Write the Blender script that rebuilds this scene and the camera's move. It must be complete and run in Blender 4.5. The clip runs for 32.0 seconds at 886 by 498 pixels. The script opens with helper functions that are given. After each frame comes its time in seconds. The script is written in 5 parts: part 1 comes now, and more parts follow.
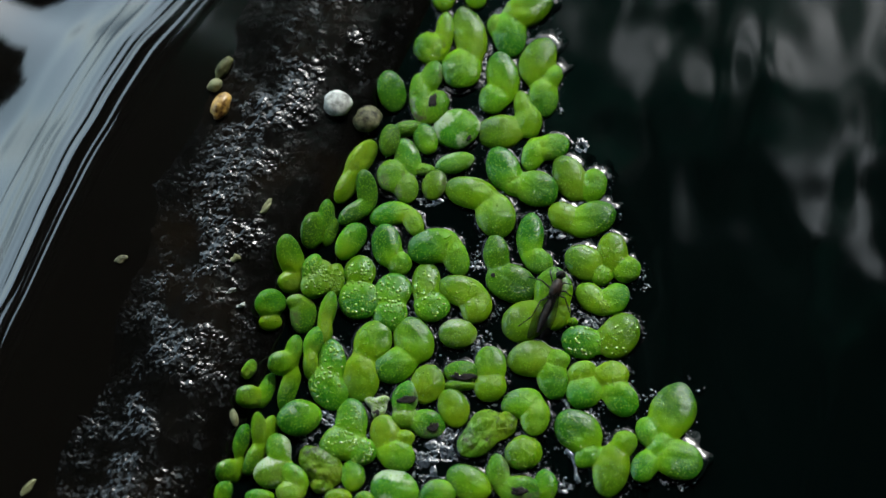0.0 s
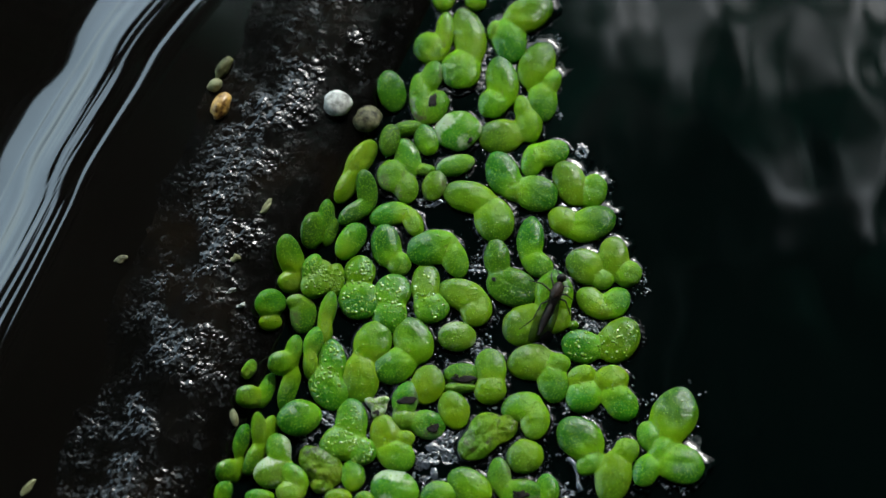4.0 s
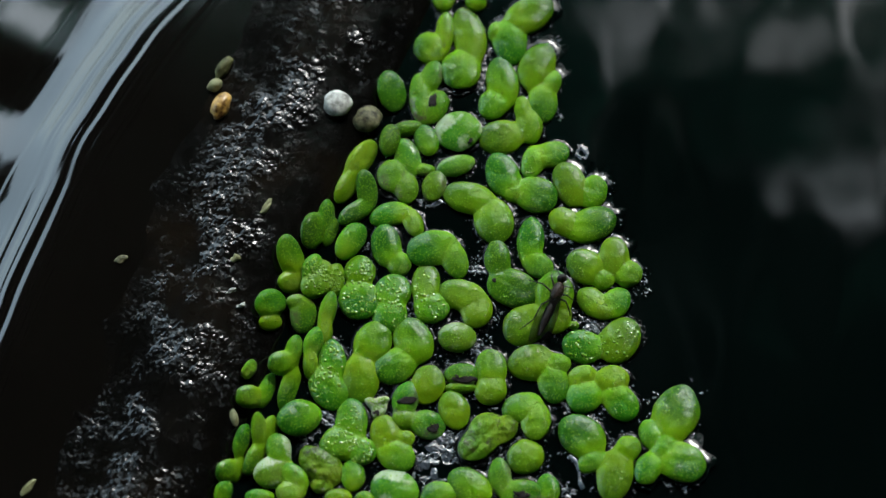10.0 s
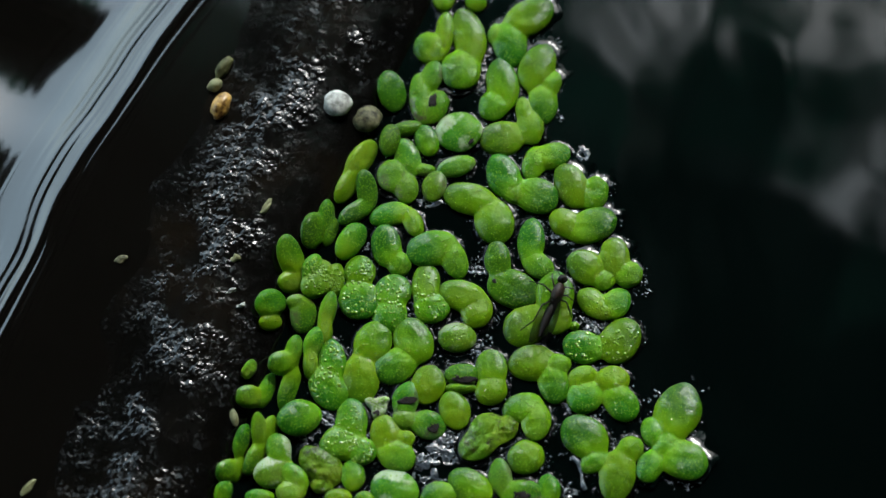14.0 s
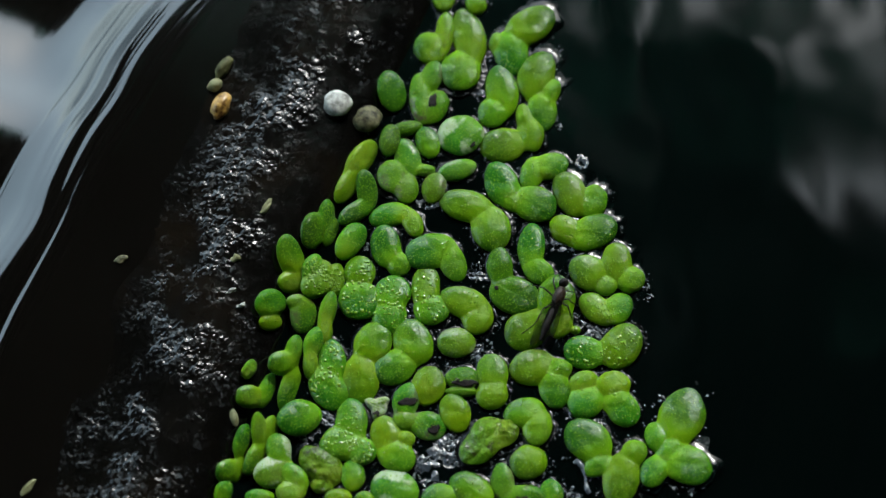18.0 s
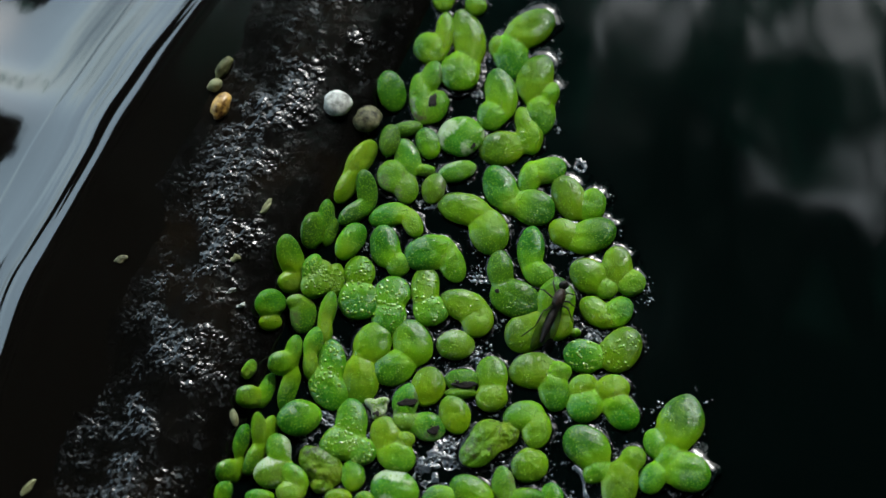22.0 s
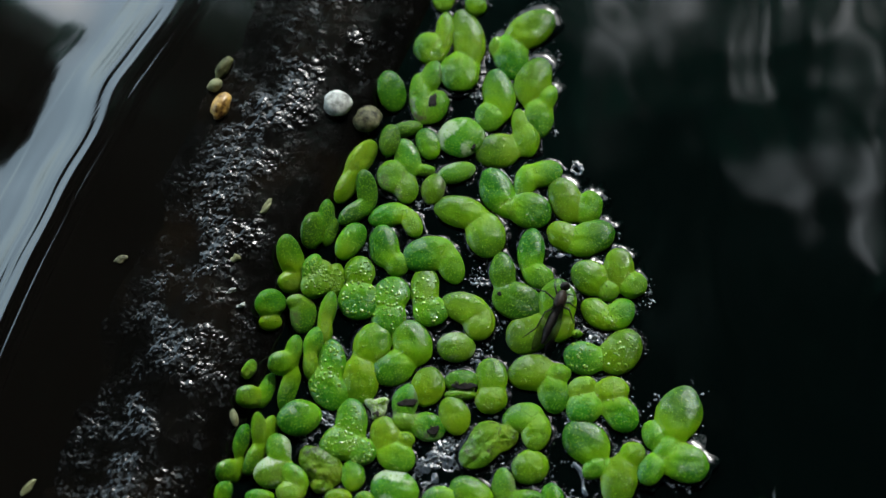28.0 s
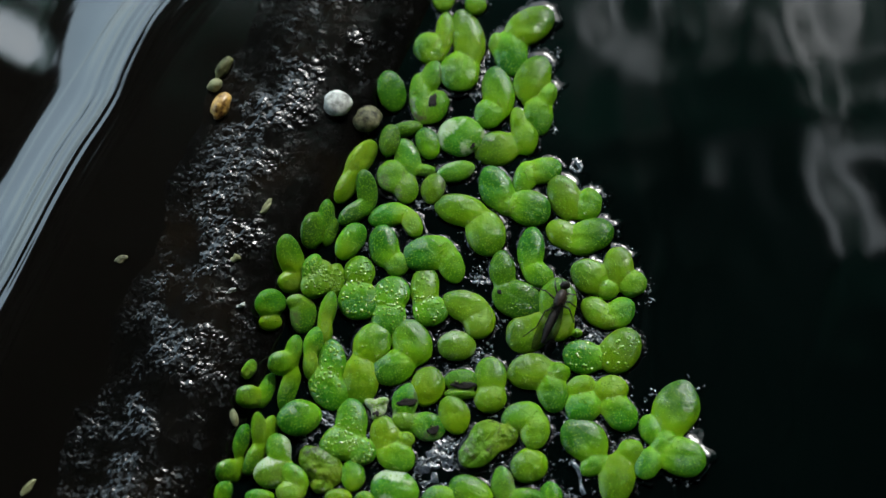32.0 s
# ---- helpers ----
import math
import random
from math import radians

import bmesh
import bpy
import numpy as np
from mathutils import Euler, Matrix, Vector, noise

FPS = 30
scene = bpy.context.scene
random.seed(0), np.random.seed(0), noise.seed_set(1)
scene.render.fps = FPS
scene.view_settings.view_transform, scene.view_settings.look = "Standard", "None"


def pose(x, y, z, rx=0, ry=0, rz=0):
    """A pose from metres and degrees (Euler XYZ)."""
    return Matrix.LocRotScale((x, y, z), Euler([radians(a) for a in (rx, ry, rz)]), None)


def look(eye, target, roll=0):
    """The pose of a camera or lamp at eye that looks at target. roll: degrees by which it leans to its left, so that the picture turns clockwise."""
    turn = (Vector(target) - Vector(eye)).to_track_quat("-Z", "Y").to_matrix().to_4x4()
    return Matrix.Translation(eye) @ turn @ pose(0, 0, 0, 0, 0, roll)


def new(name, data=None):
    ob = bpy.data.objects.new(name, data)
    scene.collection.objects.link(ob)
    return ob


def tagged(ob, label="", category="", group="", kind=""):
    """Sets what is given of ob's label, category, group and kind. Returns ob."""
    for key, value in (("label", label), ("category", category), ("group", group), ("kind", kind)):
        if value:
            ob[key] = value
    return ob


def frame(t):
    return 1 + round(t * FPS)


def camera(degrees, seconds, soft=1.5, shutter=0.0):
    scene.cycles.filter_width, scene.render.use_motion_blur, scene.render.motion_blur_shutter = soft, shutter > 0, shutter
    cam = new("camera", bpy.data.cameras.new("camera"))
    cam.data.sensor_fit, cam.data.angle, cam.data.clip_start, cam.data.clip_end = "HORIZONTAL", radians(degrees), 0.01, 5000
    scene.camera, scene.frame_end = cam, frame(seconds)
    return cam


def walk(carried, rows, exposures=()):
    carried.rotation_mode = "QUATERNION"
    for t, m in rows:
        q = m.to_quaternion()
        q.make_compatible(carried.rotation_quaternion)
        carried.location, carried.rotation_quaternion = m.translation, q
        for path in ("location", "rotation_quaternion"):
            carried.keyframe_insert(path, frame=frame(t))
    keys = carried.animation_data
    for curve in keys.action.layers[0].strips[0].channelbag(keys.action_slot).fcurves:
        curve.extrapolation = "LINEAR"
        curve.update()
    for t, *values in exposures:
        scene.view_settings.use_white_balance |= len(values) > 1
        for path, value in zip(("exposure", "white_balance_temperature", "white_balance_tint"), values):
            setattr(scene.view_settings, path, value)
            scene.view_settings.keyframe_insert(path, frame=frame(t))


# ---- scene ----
MM = 0.001
# ---- camera: a macro lens looking down at the pond, held still ----
cam = camera(20.0, 32.0, soft=1.5, shutter=0.4)
cam.data.dof.use_dof, cam.data.dof.focus_distance, cam.data.dof.aperture_fstop = True, 176.5 * MM, 32.0
EYE, AIM = (0, -75.16 * MM, 161.18 * MM), (0, 0, 0)
walk(cam, [(0, look(EYE, AIM)), (32, look(EYE, AIM))])

# ---- sky, sun, exposure ----
scene.view_settings.exposure = 1.8
world = bpy.data.worlds.new("sky")
scene.world = world
world.use_nodes = True
wn = world.node_tree
wn.nodes.clear()
sky = wn.nodes.new("ShaderNodeTexSky")
sky.sky_type, sky.sun_disc = "NISHITA", False
sky.sun_elevation, sky.sun_rotation = radians(45), radians(18)
sky.dust_density, sky.air_density = 3.0, 1.0
back = wn.nodes.new("ShaderNodeBackground")
back.inputs["Strength"].default_value = 0.14
wout = wn.nodes.new("ShaderNodeOutputWorld")
veil = wn.nodes.new("ShaderNodeMix")
veil.data_type, veil.inputs[0].default_value = "RGBA", 0.62
veil.inputs[7].default_value = (5.0, 7.0, 8.0, 1)  # thin even cloud
wn.links.new(sky.outputs[0], veil.inputs[6])
wn.links.new(veil.outputs[2], back.inputs[0])
wn.links.new(back.outputs[0], wout.inputs[0])
lamp = bpy.data.lights.new("sun", "SUN")
lamp.energy, lamp.angle, lamp.color = 0.55, radians(13), (1.0, 1.0, 0.98)
sun = new("sun", lamp)
sun.matrix_world = look((1.1, 3.3, 3.5), (0, 0, 0))


# ---- materials ----
class Nodes:
    """A short hand for node materials."""

    def __init__(self, name):
        self.mat = bpy.data.materials.new(name)
        self.mat.use_nodes = True
        self.tree = self.mat.node_tree
        self.shader = self.tree.nodes["Principled BSDF"]
        self.coord = self.tree.nodes.new("ShaderNodeTexCoord")

    def add(self, kind, **values):
        node = self.tree.nodes.new(kind)
        for key, value in values.items():
            node.inputs[key].default_value = value
        return node

    def link(self, a, b):
        self.tree.links.new(a, b)

    def noise(self, scale, detail=3.0, rough=0.55, space="Object"):
        n = self.add("ShaderNodeTexNoise", Scale=scale, Detail=detail, Roughness=rough)
        self.link(self.coord.outputs[space], n.inputs["Vector"])
        return n.outputs["Fac"]

    def ramp(self, fac, *stops):
        r = self.tree.nodes.new("ShaderNodeValToRGB")
        while len(r.color_ramp.elements) < len(stops):
            r.color_ramp.elements.new(0.5)
        for e, (at, col) in zip(r.color_ramp.elements, stops):
            e.position, e.color = at, (*col, 1)
        self.link(fac, r.inputs["Fac"])
        return r.outputs["Color"]

    def mix(self, fac, a, b, blend="MIX"):
        m = self.tree.nodes.new("ShaderNodeMix")
        m.data_type, m.blend_type = "RGBA", blend
        for socket, v in ((m.inputs[0], fac), (m.inputs[6], a), (m.inputs[7], b)):
            if isinstance(v, (int, float)):
                socket.default_value = v
            elif isinstance(v, tuple):
                socket.default_value = (*v, 1)
            else:
                self.link(v, socket)
        return m.outputs[2]

    def math(self, op, a, b=0.0):
        m = self.tree.nodes.new("ShaderNodeMath")
        m.operation = op
        for socket, v in zip(m.inputs, (a, b)):
            if isinstance(v, (int, float)):
                socket.default_value = v
            else:
                self.link(v, socket)
        return m.outputs[0]

    def bump(self, height, distance, strength=1.0, under=None):
        b = self.add("ShaderNodeBump", Strength=strength, Distance=distance)
        self.link(height, b.inputs["Height"])
        if under:
            self.link(under, b.inputs["Normal"])
        return b.outputs["Normal"]

    def done(self, color=None, rough=0.5, normal=None, **more):
        s = self.shader
        if isinstance(color, tuple):
            s.inputs["Base Color"].default_value = (*color, 1)
        elif color:
            self.link(color, s.inputs["Base Color"])
        if isinstance(rough, (int, float)):
            s.inputs["Roughness"].default_value = rough
        else:
            self.link(rough, s.inputs["Roughness"])
        if normal:
            self.link(normal, s.inputs["Normal"])
        for key, value in more.items():
            s.inputs[key.replace("_", " ")].default_value = value
        return self.mat


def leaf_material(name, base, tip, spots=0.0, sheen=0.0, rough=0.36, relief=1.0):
    """Duckweed tissue: yellower where the fronds join, fine cell relief, now and then brown marks or a whitish sheen
    put into the colour.
    """
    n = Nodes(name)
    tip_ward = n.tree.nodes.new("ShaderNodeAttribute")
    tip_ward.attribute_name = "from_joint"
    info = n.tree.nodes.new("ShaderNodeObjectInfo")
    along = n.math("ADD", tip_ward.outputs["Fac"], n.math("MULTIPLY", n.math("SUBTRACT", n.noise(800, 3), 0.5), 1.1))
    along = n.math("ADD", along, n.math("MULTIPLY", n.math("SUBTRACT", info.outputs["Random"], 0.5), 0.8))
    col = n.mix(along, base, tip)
    fine = n.noise(5200, 2, 0.6)
    col = n.mix(n.math("MULTIPLY", fine, 0.4), col, n.mix(0.5, col, (0.08, 0.21, 0.012)))
    pores = n.add("ShaderNodeTexVoronoi", Scale=6400.0)
    n.link(n.coord.outputs["Object"], pores.inputs["Vector"])
    dots = n.ramp(pores.outputs["Distance"], (0.12, (0.8, 0.8, 0.8)), (0.40, (0, 0, 0)))
    col = n.mix(n.math("MULTIPLY", dots, n.noise(1100, 2)), col, (0.22, 0.38, 0.02))
    hsv = n.add("ShaderNodeHueSaturation")
    n.link(n.math("ADD", n.math("MULTIPLY", info.outputs["Random"], 0.02), 0.486), hsv.inputs["Hue"])
    n.link(n.math("ADD", n.math("MULTIPLY", info.outputs["Random"], 0.5), 0.72), hsv.inputs["Value"])
    n.link(col, hsv.inputs["Color"])
    col = hsv.outputs["Color"]
    if spots:
        brown = n.ramp(n.noise(900 if relief < 2 else 1300, 4, 0.65), (0.62 - spots * 0.2, (0, 0, 0)), (0.76 - spots * 0.2, (1, 1, 1)))
        col = n.mix(brown, col, (0.05, 0.036, 0.010) if relief < 2 else (0.030, 0.034, 0.008))
    if sheen:
        # Whitish sky sheen painted into the leaf colour in patches.
        pale = n.ramp(n.noise(480, 4, 0.6), (0.50, (0, 0, 0)), (0.58, (1, 1, 1)))
        col = n.mix(n.math("MULTIPLY", pale, sheen), col, (0.33, 0.40, 0.24))
    nor = n.bump(n.noise(2400, 4, 0.65), 0.022 * MM, 0.6)
    if relief > 2:
        nor = n.bump(n.noise(1700, 4, 0.6), 0.024 * relief * MM, 1.0, nor)
    # A patchy film of water: smooth where it is thick, broken into grains where it is thin.
    wet = n.noise(620, 3, 0.6)
    grains = n.bump(n.math("SUBTRACT", 1.0, pores.outputs["Distance"]), 0.03 * MM, 1.0, nor)
    glint = n.bump(n.noise(5200, 2, 0.7), (0.02 if sheen else 0.03) * MM, 1.0, nor if sheen else grains)
    n.link(glint, n.shader.inputs["Coat Normal"])
    lo, hi = (0.02, 1.0) if sheen else (0.0, 0.9)
    n.link(n.ramp(wet, (0.51, (lo, lo, lo)), (0.60, (hi, hi, hi))), n.shader.inputs["Coat Weight"])
    n.shader.inputs["Subsurface Radius"].default_value = (0.4, 1.0, 0.15)
    return n.done(col, rough, nor, Subsurface_Weight=0.3, Subsurface_Scale=0.5 * MM, Specular_IOR_Level=0.12, IOR=1.36, Coat_Roughness=0.14, Coat_IOR=1.4)


LEAF = {
    "fresh": leaf_material("fresh_green_frond", (0.112, 0.272, 0.002), (0.009, 0.078, 0.003)),
    "bright": leaf_material("yellow_green_frond", (0.140, 0.296, 0.002), (0.018, 0.116, 0.003)),
    "deep": leaf_material("deep_green_frond", (0.036, 0.140, 0.003), (0.007, 0.062, 0.003)),
    "dewy": leaf_material("dewy_frond", (0.100, 0.250, 0.002), (0.012, 0.094, 0.003)),
    "pale": leaf_material("pale_frond", (0.092, 0.218, 0.008), (0.024, 0.115, 0.006), sheen=0.35),
    "sheen": leaf_material("sheen_frond", (0.088, 0.218, 0.006), (0.020, 0.110, 0.005), sheen=0.7),
    "spot": leaf_material("spotted_frond", (0.078, 0.205, 0.004), (0.018, 0.112, 0.004), spots=0.3, sheen=0.12),
    "dead": leaf_material("withered_frond", (0.115, 0.205, 0.005), (0.045, 0.125, 0.004), spots=0.4, relief=9.0),
    "white": leaf_material("bleached_white_frond", (0.26, 0.31, 0.17), (0.19, 0.24, 0.11), spots=0.2, sheen=0.5),
}


def water_material(name, base, relief, rough=0.03, ior=1.333, grain=260):
    n = Nodes(name)
    nor = n.bump(n.noise(grain, 2, 0.5), relief * MM, 0.8) if relief else None
    col = n.mix(n.noise(60, 3), base, tuple(c * 2.2 for c in base))
    return n.done(col, rough, nor, IOR=ior)


WATER = water_material("dark_pond_water", (0.0004, 0.0011, 0.0010), 0.0, 0.045, 1.4)
SLIDE = water_material("running_water", (0.0018, 0.0015, 0.0012), 0.0, 0.08, 1.7)
FILM = water_material("water_film", (0.0006, 0.0008, 0.0008), 0.05, 0.05, grain=3800)


def rock_material():
    n = Nodes("wet_dark_stone")
    big, fine = n.noise(130, 4, 0.6), n.noise(1900, 4, 0.65)
    col = n.ramp(big, (0.3, (0.001, 0.001, 0.0009)), (0.52, (0.0024, 0.0021, 0.0016)), (0.66, (0.0055, 0.0038, 0.0022)), (0.8, (0.0032, 0.0036, 0.002)))
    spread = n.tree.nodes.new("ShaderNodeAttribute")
    spread.attribute_name = "glint_grey"
    # Grey speckles put into the base colour to fill out the crest's glints.
    glint_grey = n.ramp(n.noise(3000, 5, 0.7), (0.50, (0, 0, 0)), (0.66, (1, 1, 1)))
    glint_grey = n.math("MULTIPLY", n.math("MULTIPLY", glint_grey, n.ramp(n.noise(900, 3, 0.6), (0.42, (0, 0, 0)), (0.60, (1, 1, 1)))), spread.outputs["Fac"])
    col = n.mix(glint_grey, col, (0.115, 0.125, 0.130))
    nor = n.bump(n.noise(4600, 2, 0.6), 0.012 * MM, 0.6, n.bump(fine, 0.008 * MM, 0.5))
    dry = n.ramp(n.noise(1900, 4, 0.65), (0.47, (0, 0, 0)), (0.66, (1, 1, 1)))
    n.link(n.math("SUBTRACT", 0.8, n.math("MULTIPLY", dry, 0.8)), n.shader.inputs["Specular IOR Level"])
    return n.done(col, n.math("ADD", n.math("MULTIPLY", dry, 0.15), 0.10), nor, IOR=1.36)


ROCK = rock_material()


def speck_material(name, lo, hi, scale, rough=0.4, coat=0.4):
    n = Nodes(name)
    f = n.noise(scale, 4, 0.6)
    col = n.ramp(f, (0.35, lo), (0.65, hi))
    return n.done(col, rough, n.bump(f, 0.12 * MM, 0.7), Coat_Weight=coat, Coat_Roughness=0.15, Specular_IOR_Level=0.2 if rough > 0.35 else 0.5)


def drop_material():
    """Water beads: the leaf light showing through is put into their green colour, with a sharp glint on top."""
    n = Nodes("tinted_water_drop")
    n.shader.inputs["Subsurface Radius"].default_value = (0.8, 1.0, 0.5)
    return n.done((0.13, 0.28, 0.012), 0.08, None, IOR=1.4, Subsurface_Weight=1.0, Subsurface_Scale=0.12 * MM, Coat_Weight=1.0, Coat_Roughness=0.04, Coat_IOR=1.4)


DROP = drop_material()
# Film and foam, paler than they are so that glints sit in the colour too.
FOAM = speck_material("grey_film_fleck", (0.01, 0.012, 0.013), (0.22, 0.25, 0.27), 2600, 0.06, 1.0)
SEED_OCHRE = speck_material("ochre_seed_coat", (0.05, 0.018, 0.004), (0.55, 0.33, 0.08), 1500, 0.4, 0.3)
SEED_OLIVE = speck_material("olive_seed_coat", (0.030, 0.032, 0.010), (0.105, 0.108, 0.040), 1300, 0.6, 0.0)
SEED_PALE = speck_material("pale_seed_coat", (0.11, 0.115, 0.05), (0.26, 0.265, 0.14), 1300, 0.6, 0.0)
SHELL = speck_material("white_chalky_shell", (0.16, 0.16, 0.14), (0.62, 0.63, 0.58), 1700, 0.5, 0.0)
SHELL_BROWN = speck_material("brown_mottled_shell", (0.018, 0.017, 0.007), (0.15, 0.145, 0.075), 2000, 0.6, 0.0)
CHITIN = speck_material("dark_insect_shell", (0.003, 0.0025, 0.002), (0.011, 0.008, 0.006), 2600, 0.6, 0.0)
BROWN_CHITIN = speck_material("brown_insect_shell", (0.008, 0.005, 0.003), (0.028, 0.015, 0.009), 2600, 0.45, 0.0)
BLACK = speck_material("dark_brown_disc", (0.002, 0.0015, 0.001), (0.010, 0.006, 0.003), 2000, 0.75, 0.0)


def wing_material():
    n = Nodes("smoky_insect_wing")
    col = n.ramp(n.noise(900, 3), (0.35, (0.001, 0.001, 0.001)), (0.7, (0.005, 0.005, 0.003)))
    return n.done(col, 0.6, n.bump(n.noise(2600, 2), 0.05 * MM, 0.5), Alpha=0.4, Specular_IOR_Level=0.04)


WING = wing_material()


def canopy_material():
    n = Nodes("dark_tree_foliage")
    col = n.ramp(n.noise(6, 4), (0.3, (0.018, 0.044, 0.026)), (0.7, (0.055, 0.125, 0.07)))
    return n.done(col, 0.6, n.bump(n.noise(14, 4), 0.08, 0.6))


FOLIAGE = canopy_material()


def tree_leaf_material():
    """Thin leaves: some of the sky's light comes through them."""
    n = Nodes("thin_tree_leaf")
    col = n.ramp(n.noise(5, 3), (0.3, (0.05, 0.21, 0.15)), (0.7, (0.10, 0.36, 0.26)))
    thin = n.tree.nodes.new("ShaderNodeBsdfTranslucent")
    n.link(col, thin.inputs["Color"])
    mix = n.tree.nodes.new("ShaderNodeMixShader")
    mix.inputs[0].default_value = 0.6
    mat = n.done(col, 0.5)
    n.link(n.shader.outputs[0], mix.inputs[1])
    n.link(thin.outputs[0], mix.inputs[2])
    n.link(mix.outputs[0], n.tree.nodes["Material Output"].inputs["Surface"])
    return mat


TREE_LEAF = tree_leaf_material()


def ground_material():
    n = Nodes("dark_wet_mud")
    col = n.ramp(n.noise(3, 5), (0.3, (0.012, 0.010, 0.007)), (0.7, (0.045, 0.036, 0.024)))
    return n.done(col, 0.7, n.bump(n.noise(40, 4), 0.02, 0.6))


MUD = ground_material()

# ---- helpers for meshes ----
rng = np.random.default_rng(7)


def mesh(name, verts, faces, material, smooth=True):
    me = bpy.data.meshes.new(name)
    verts, faces = np.asarray(verts, np.float32), np.asarray(faces, np.int32)
    me.vertices.add(len(verts))
    me.vertices.foreach_set("co", verts.ravel())
    me.loops.add(faces.size)
    me.loops.foreach_set("vertex_index", faces.ravel())
    me.polygons.add(len(faces))
    me.polygons.foreach_set("loop_start", np.arange(0, faces.size, faces.shape[1], dtype=np.int32))
    me.polygons.foreach_set("use_smooth", np.full(len(faces), smooth))
    me.materials.append(material)
    me.update(calc_edges=True)
    return me


def part(name, data, parent, label="", m=None):
    ob = new(name, data)
    ob.parent = parent
    if m is not None:
        ob.matrix_basis = m
    return tagged(ob, label)


def grid(nx, ny, wrap=False):
    """Quads of a grid of nx by ny points, x running first."""
    i = np.arange(nx - (0 if wrap else 1))
    j = np.arange(ny - 1)
    a, b = np.meshgrid(i, j)
    a, b = a.ravel(), b.ravel()
    c = (a + 1) % nx
    return np.column_stack([b * nx + a, b * nx + c, (b + 1) * nx + c, (b + 1) * nx + a])


LATTICE = rng.random((256, 256))


def lumps(x, y, period=256):
    """Smooth noise of two coordinates, -1 to 1, about one lump a unit; it repeats along y after the period."""
    xi, yi = np.floor(x).astype(int), np.floor(y).astype(int)
    u, v = x - xi, y - yi
    u, v = u * u * u * (u * (6 * u - 15) + 10), v * v * v * (v * (6 * v - 15) + 10)
    at = lambda a, b: LATTICE[(xi + a) % 256, (yi + b) % period]
    return 2 * ((at(0, 0) * (1 - u) + at(1, 0) * u) * (1 - v) + (at(0, 1) * (1 - u) + at(1, 1) * u) * v) - 1


def domes(x, y):
    """Rounded bumps packed side by side, 0 to 1, about one a unit."""
    xi, yi = np.floor(x).astype(int), np.floor(y).astype(int)
    near = np.full(np.shape(x), 9.0)
    for a in (-1, 0, 1):
        for b in (-1, 0, 1):
            cx = xi + a + 0.1 + 0.8 * LATTICE[(xi + a) % 256, (yi + b) % 256]
            cy = yi + b + 0.1 + 0.8 * LATTICE[(yi + b + 91) % 256, (xi + a + 37) % 256]
            near = np.minimum(near, (x - cx) ** 2 + (y - cy) ** 2)
    return np.sqrt(np.clip(1 - near / 0.72, 0, 1))


def blob(rx, ry, rz, nu=14, nv=9, rough=0.0, seed=0.0, flat=None):
    """A rounded lump: vertices and faces, in metres."""
    v = np.linspace(0, math.pi, nv)
    a = np.arange(nu) * 2 * math.pi / nu
    A, V = np.meshgrid(a, v)
    s = 1 + rough * lumps(1.4 * np.cos(A) * np.sin(V) + 0.9 * np.cos(V) + seed, 1.4 * np.sin(A) * np.sin(V) - 1.1 * np.cos(V) + seed * 1.7)
    x, y, z = rx * s * np.sin(V) * np.cos(A), ry * s * np.sin(V) * np.sin(A), rz * s * np.cos(V)
    if flat is not None:
        z = np.maximum(z, flat)
    return np.column_stack([x.ravel(), y.ravel(), z.ravel()]), grid(nu, nv, True)[:, ::-1]


def merged(pieces):
    verts, faces, n = [], [], 0
    for v, f in pieces:
        verts.append(v)
        faces.append(f + n)
        n += len(v)
    return np.concatenate(verts), np.concatenate(faces)


def tube(points, radii, sides=7):
    """A tapering tube through points."""
    pts = [Vector(p) for p in points]
    verts = []
    for i, p in enumerate(pts):
        d = (pts[min(i + 1, len(pts) - 1)] - pts[max(i - 1, 0)]).normalized()
        q = d.to_track_quat("Z", "Y")
        for k in range(sides):
            a = 2 * math.pi * k / sides
            verts.append(p + q @ Vector((math.cos(a) * radii[i], math.sin(a) * radii[i], 0)))
    return np.array([tuple(v) for v in verts]), grid(sides, len(pts), True)


# ---- the banks: ground and unseen trees, added to shape the light: dark crowns and a sky gap that the water mirrors ----
n = 41
s = np.linspace(-1, 1, n)
gx, gy = np.meshgrid(np.sign(s) * np.abs(s) ** 3 * 300, np.sign(s) * np.abs(s) ** 3 * 300)
gz = -0.07 + 0.02 * lumps(gx * 0.7, gy * 0.7) * np.minimum(1, np.hypot(gx, gy) / 2)
tagged(new("ground", mesh("ground", np.column_stack([gx.ravel(), gy.ravel(), gz.ravel()]), grid(n, n), MUD)),
       "dark wet mud of the pond bed and banks", "ground", kind="structure")


def sky_gap(az, zen):
    """Above 0 where the crowns leave the sky open: over the far bank and towards the stream."""
    edge = 1.8 * lumps(np.asarray(az) * 9.0 + 40, np.asarray(zen) * 9.0) + 1.2 * lumps(np.asarray(az) * 31.0, np.asarray(zen) * 31.0 + 9)
    a, z = np.degrees(az), np.degrees(zen)
    # The rim is fitted by direction to set where water and stone mirror dark.
    low = 29.0 + 3 * np.clip((a + 11) / 8, 0, 1) + 20 * np.clip((a - 10) / 18, 0, 1)
    return np.minimum(np.minimum(z - low, 92 - z), np.minimum(a + 45, 100 - a)) + edge


def dome(az, zen, r):
    return np.column_stack([-r * np.sin(zen) * np.sin(az), r * np.sin(zen) * np.cos(az), r * np.cos(zen)])


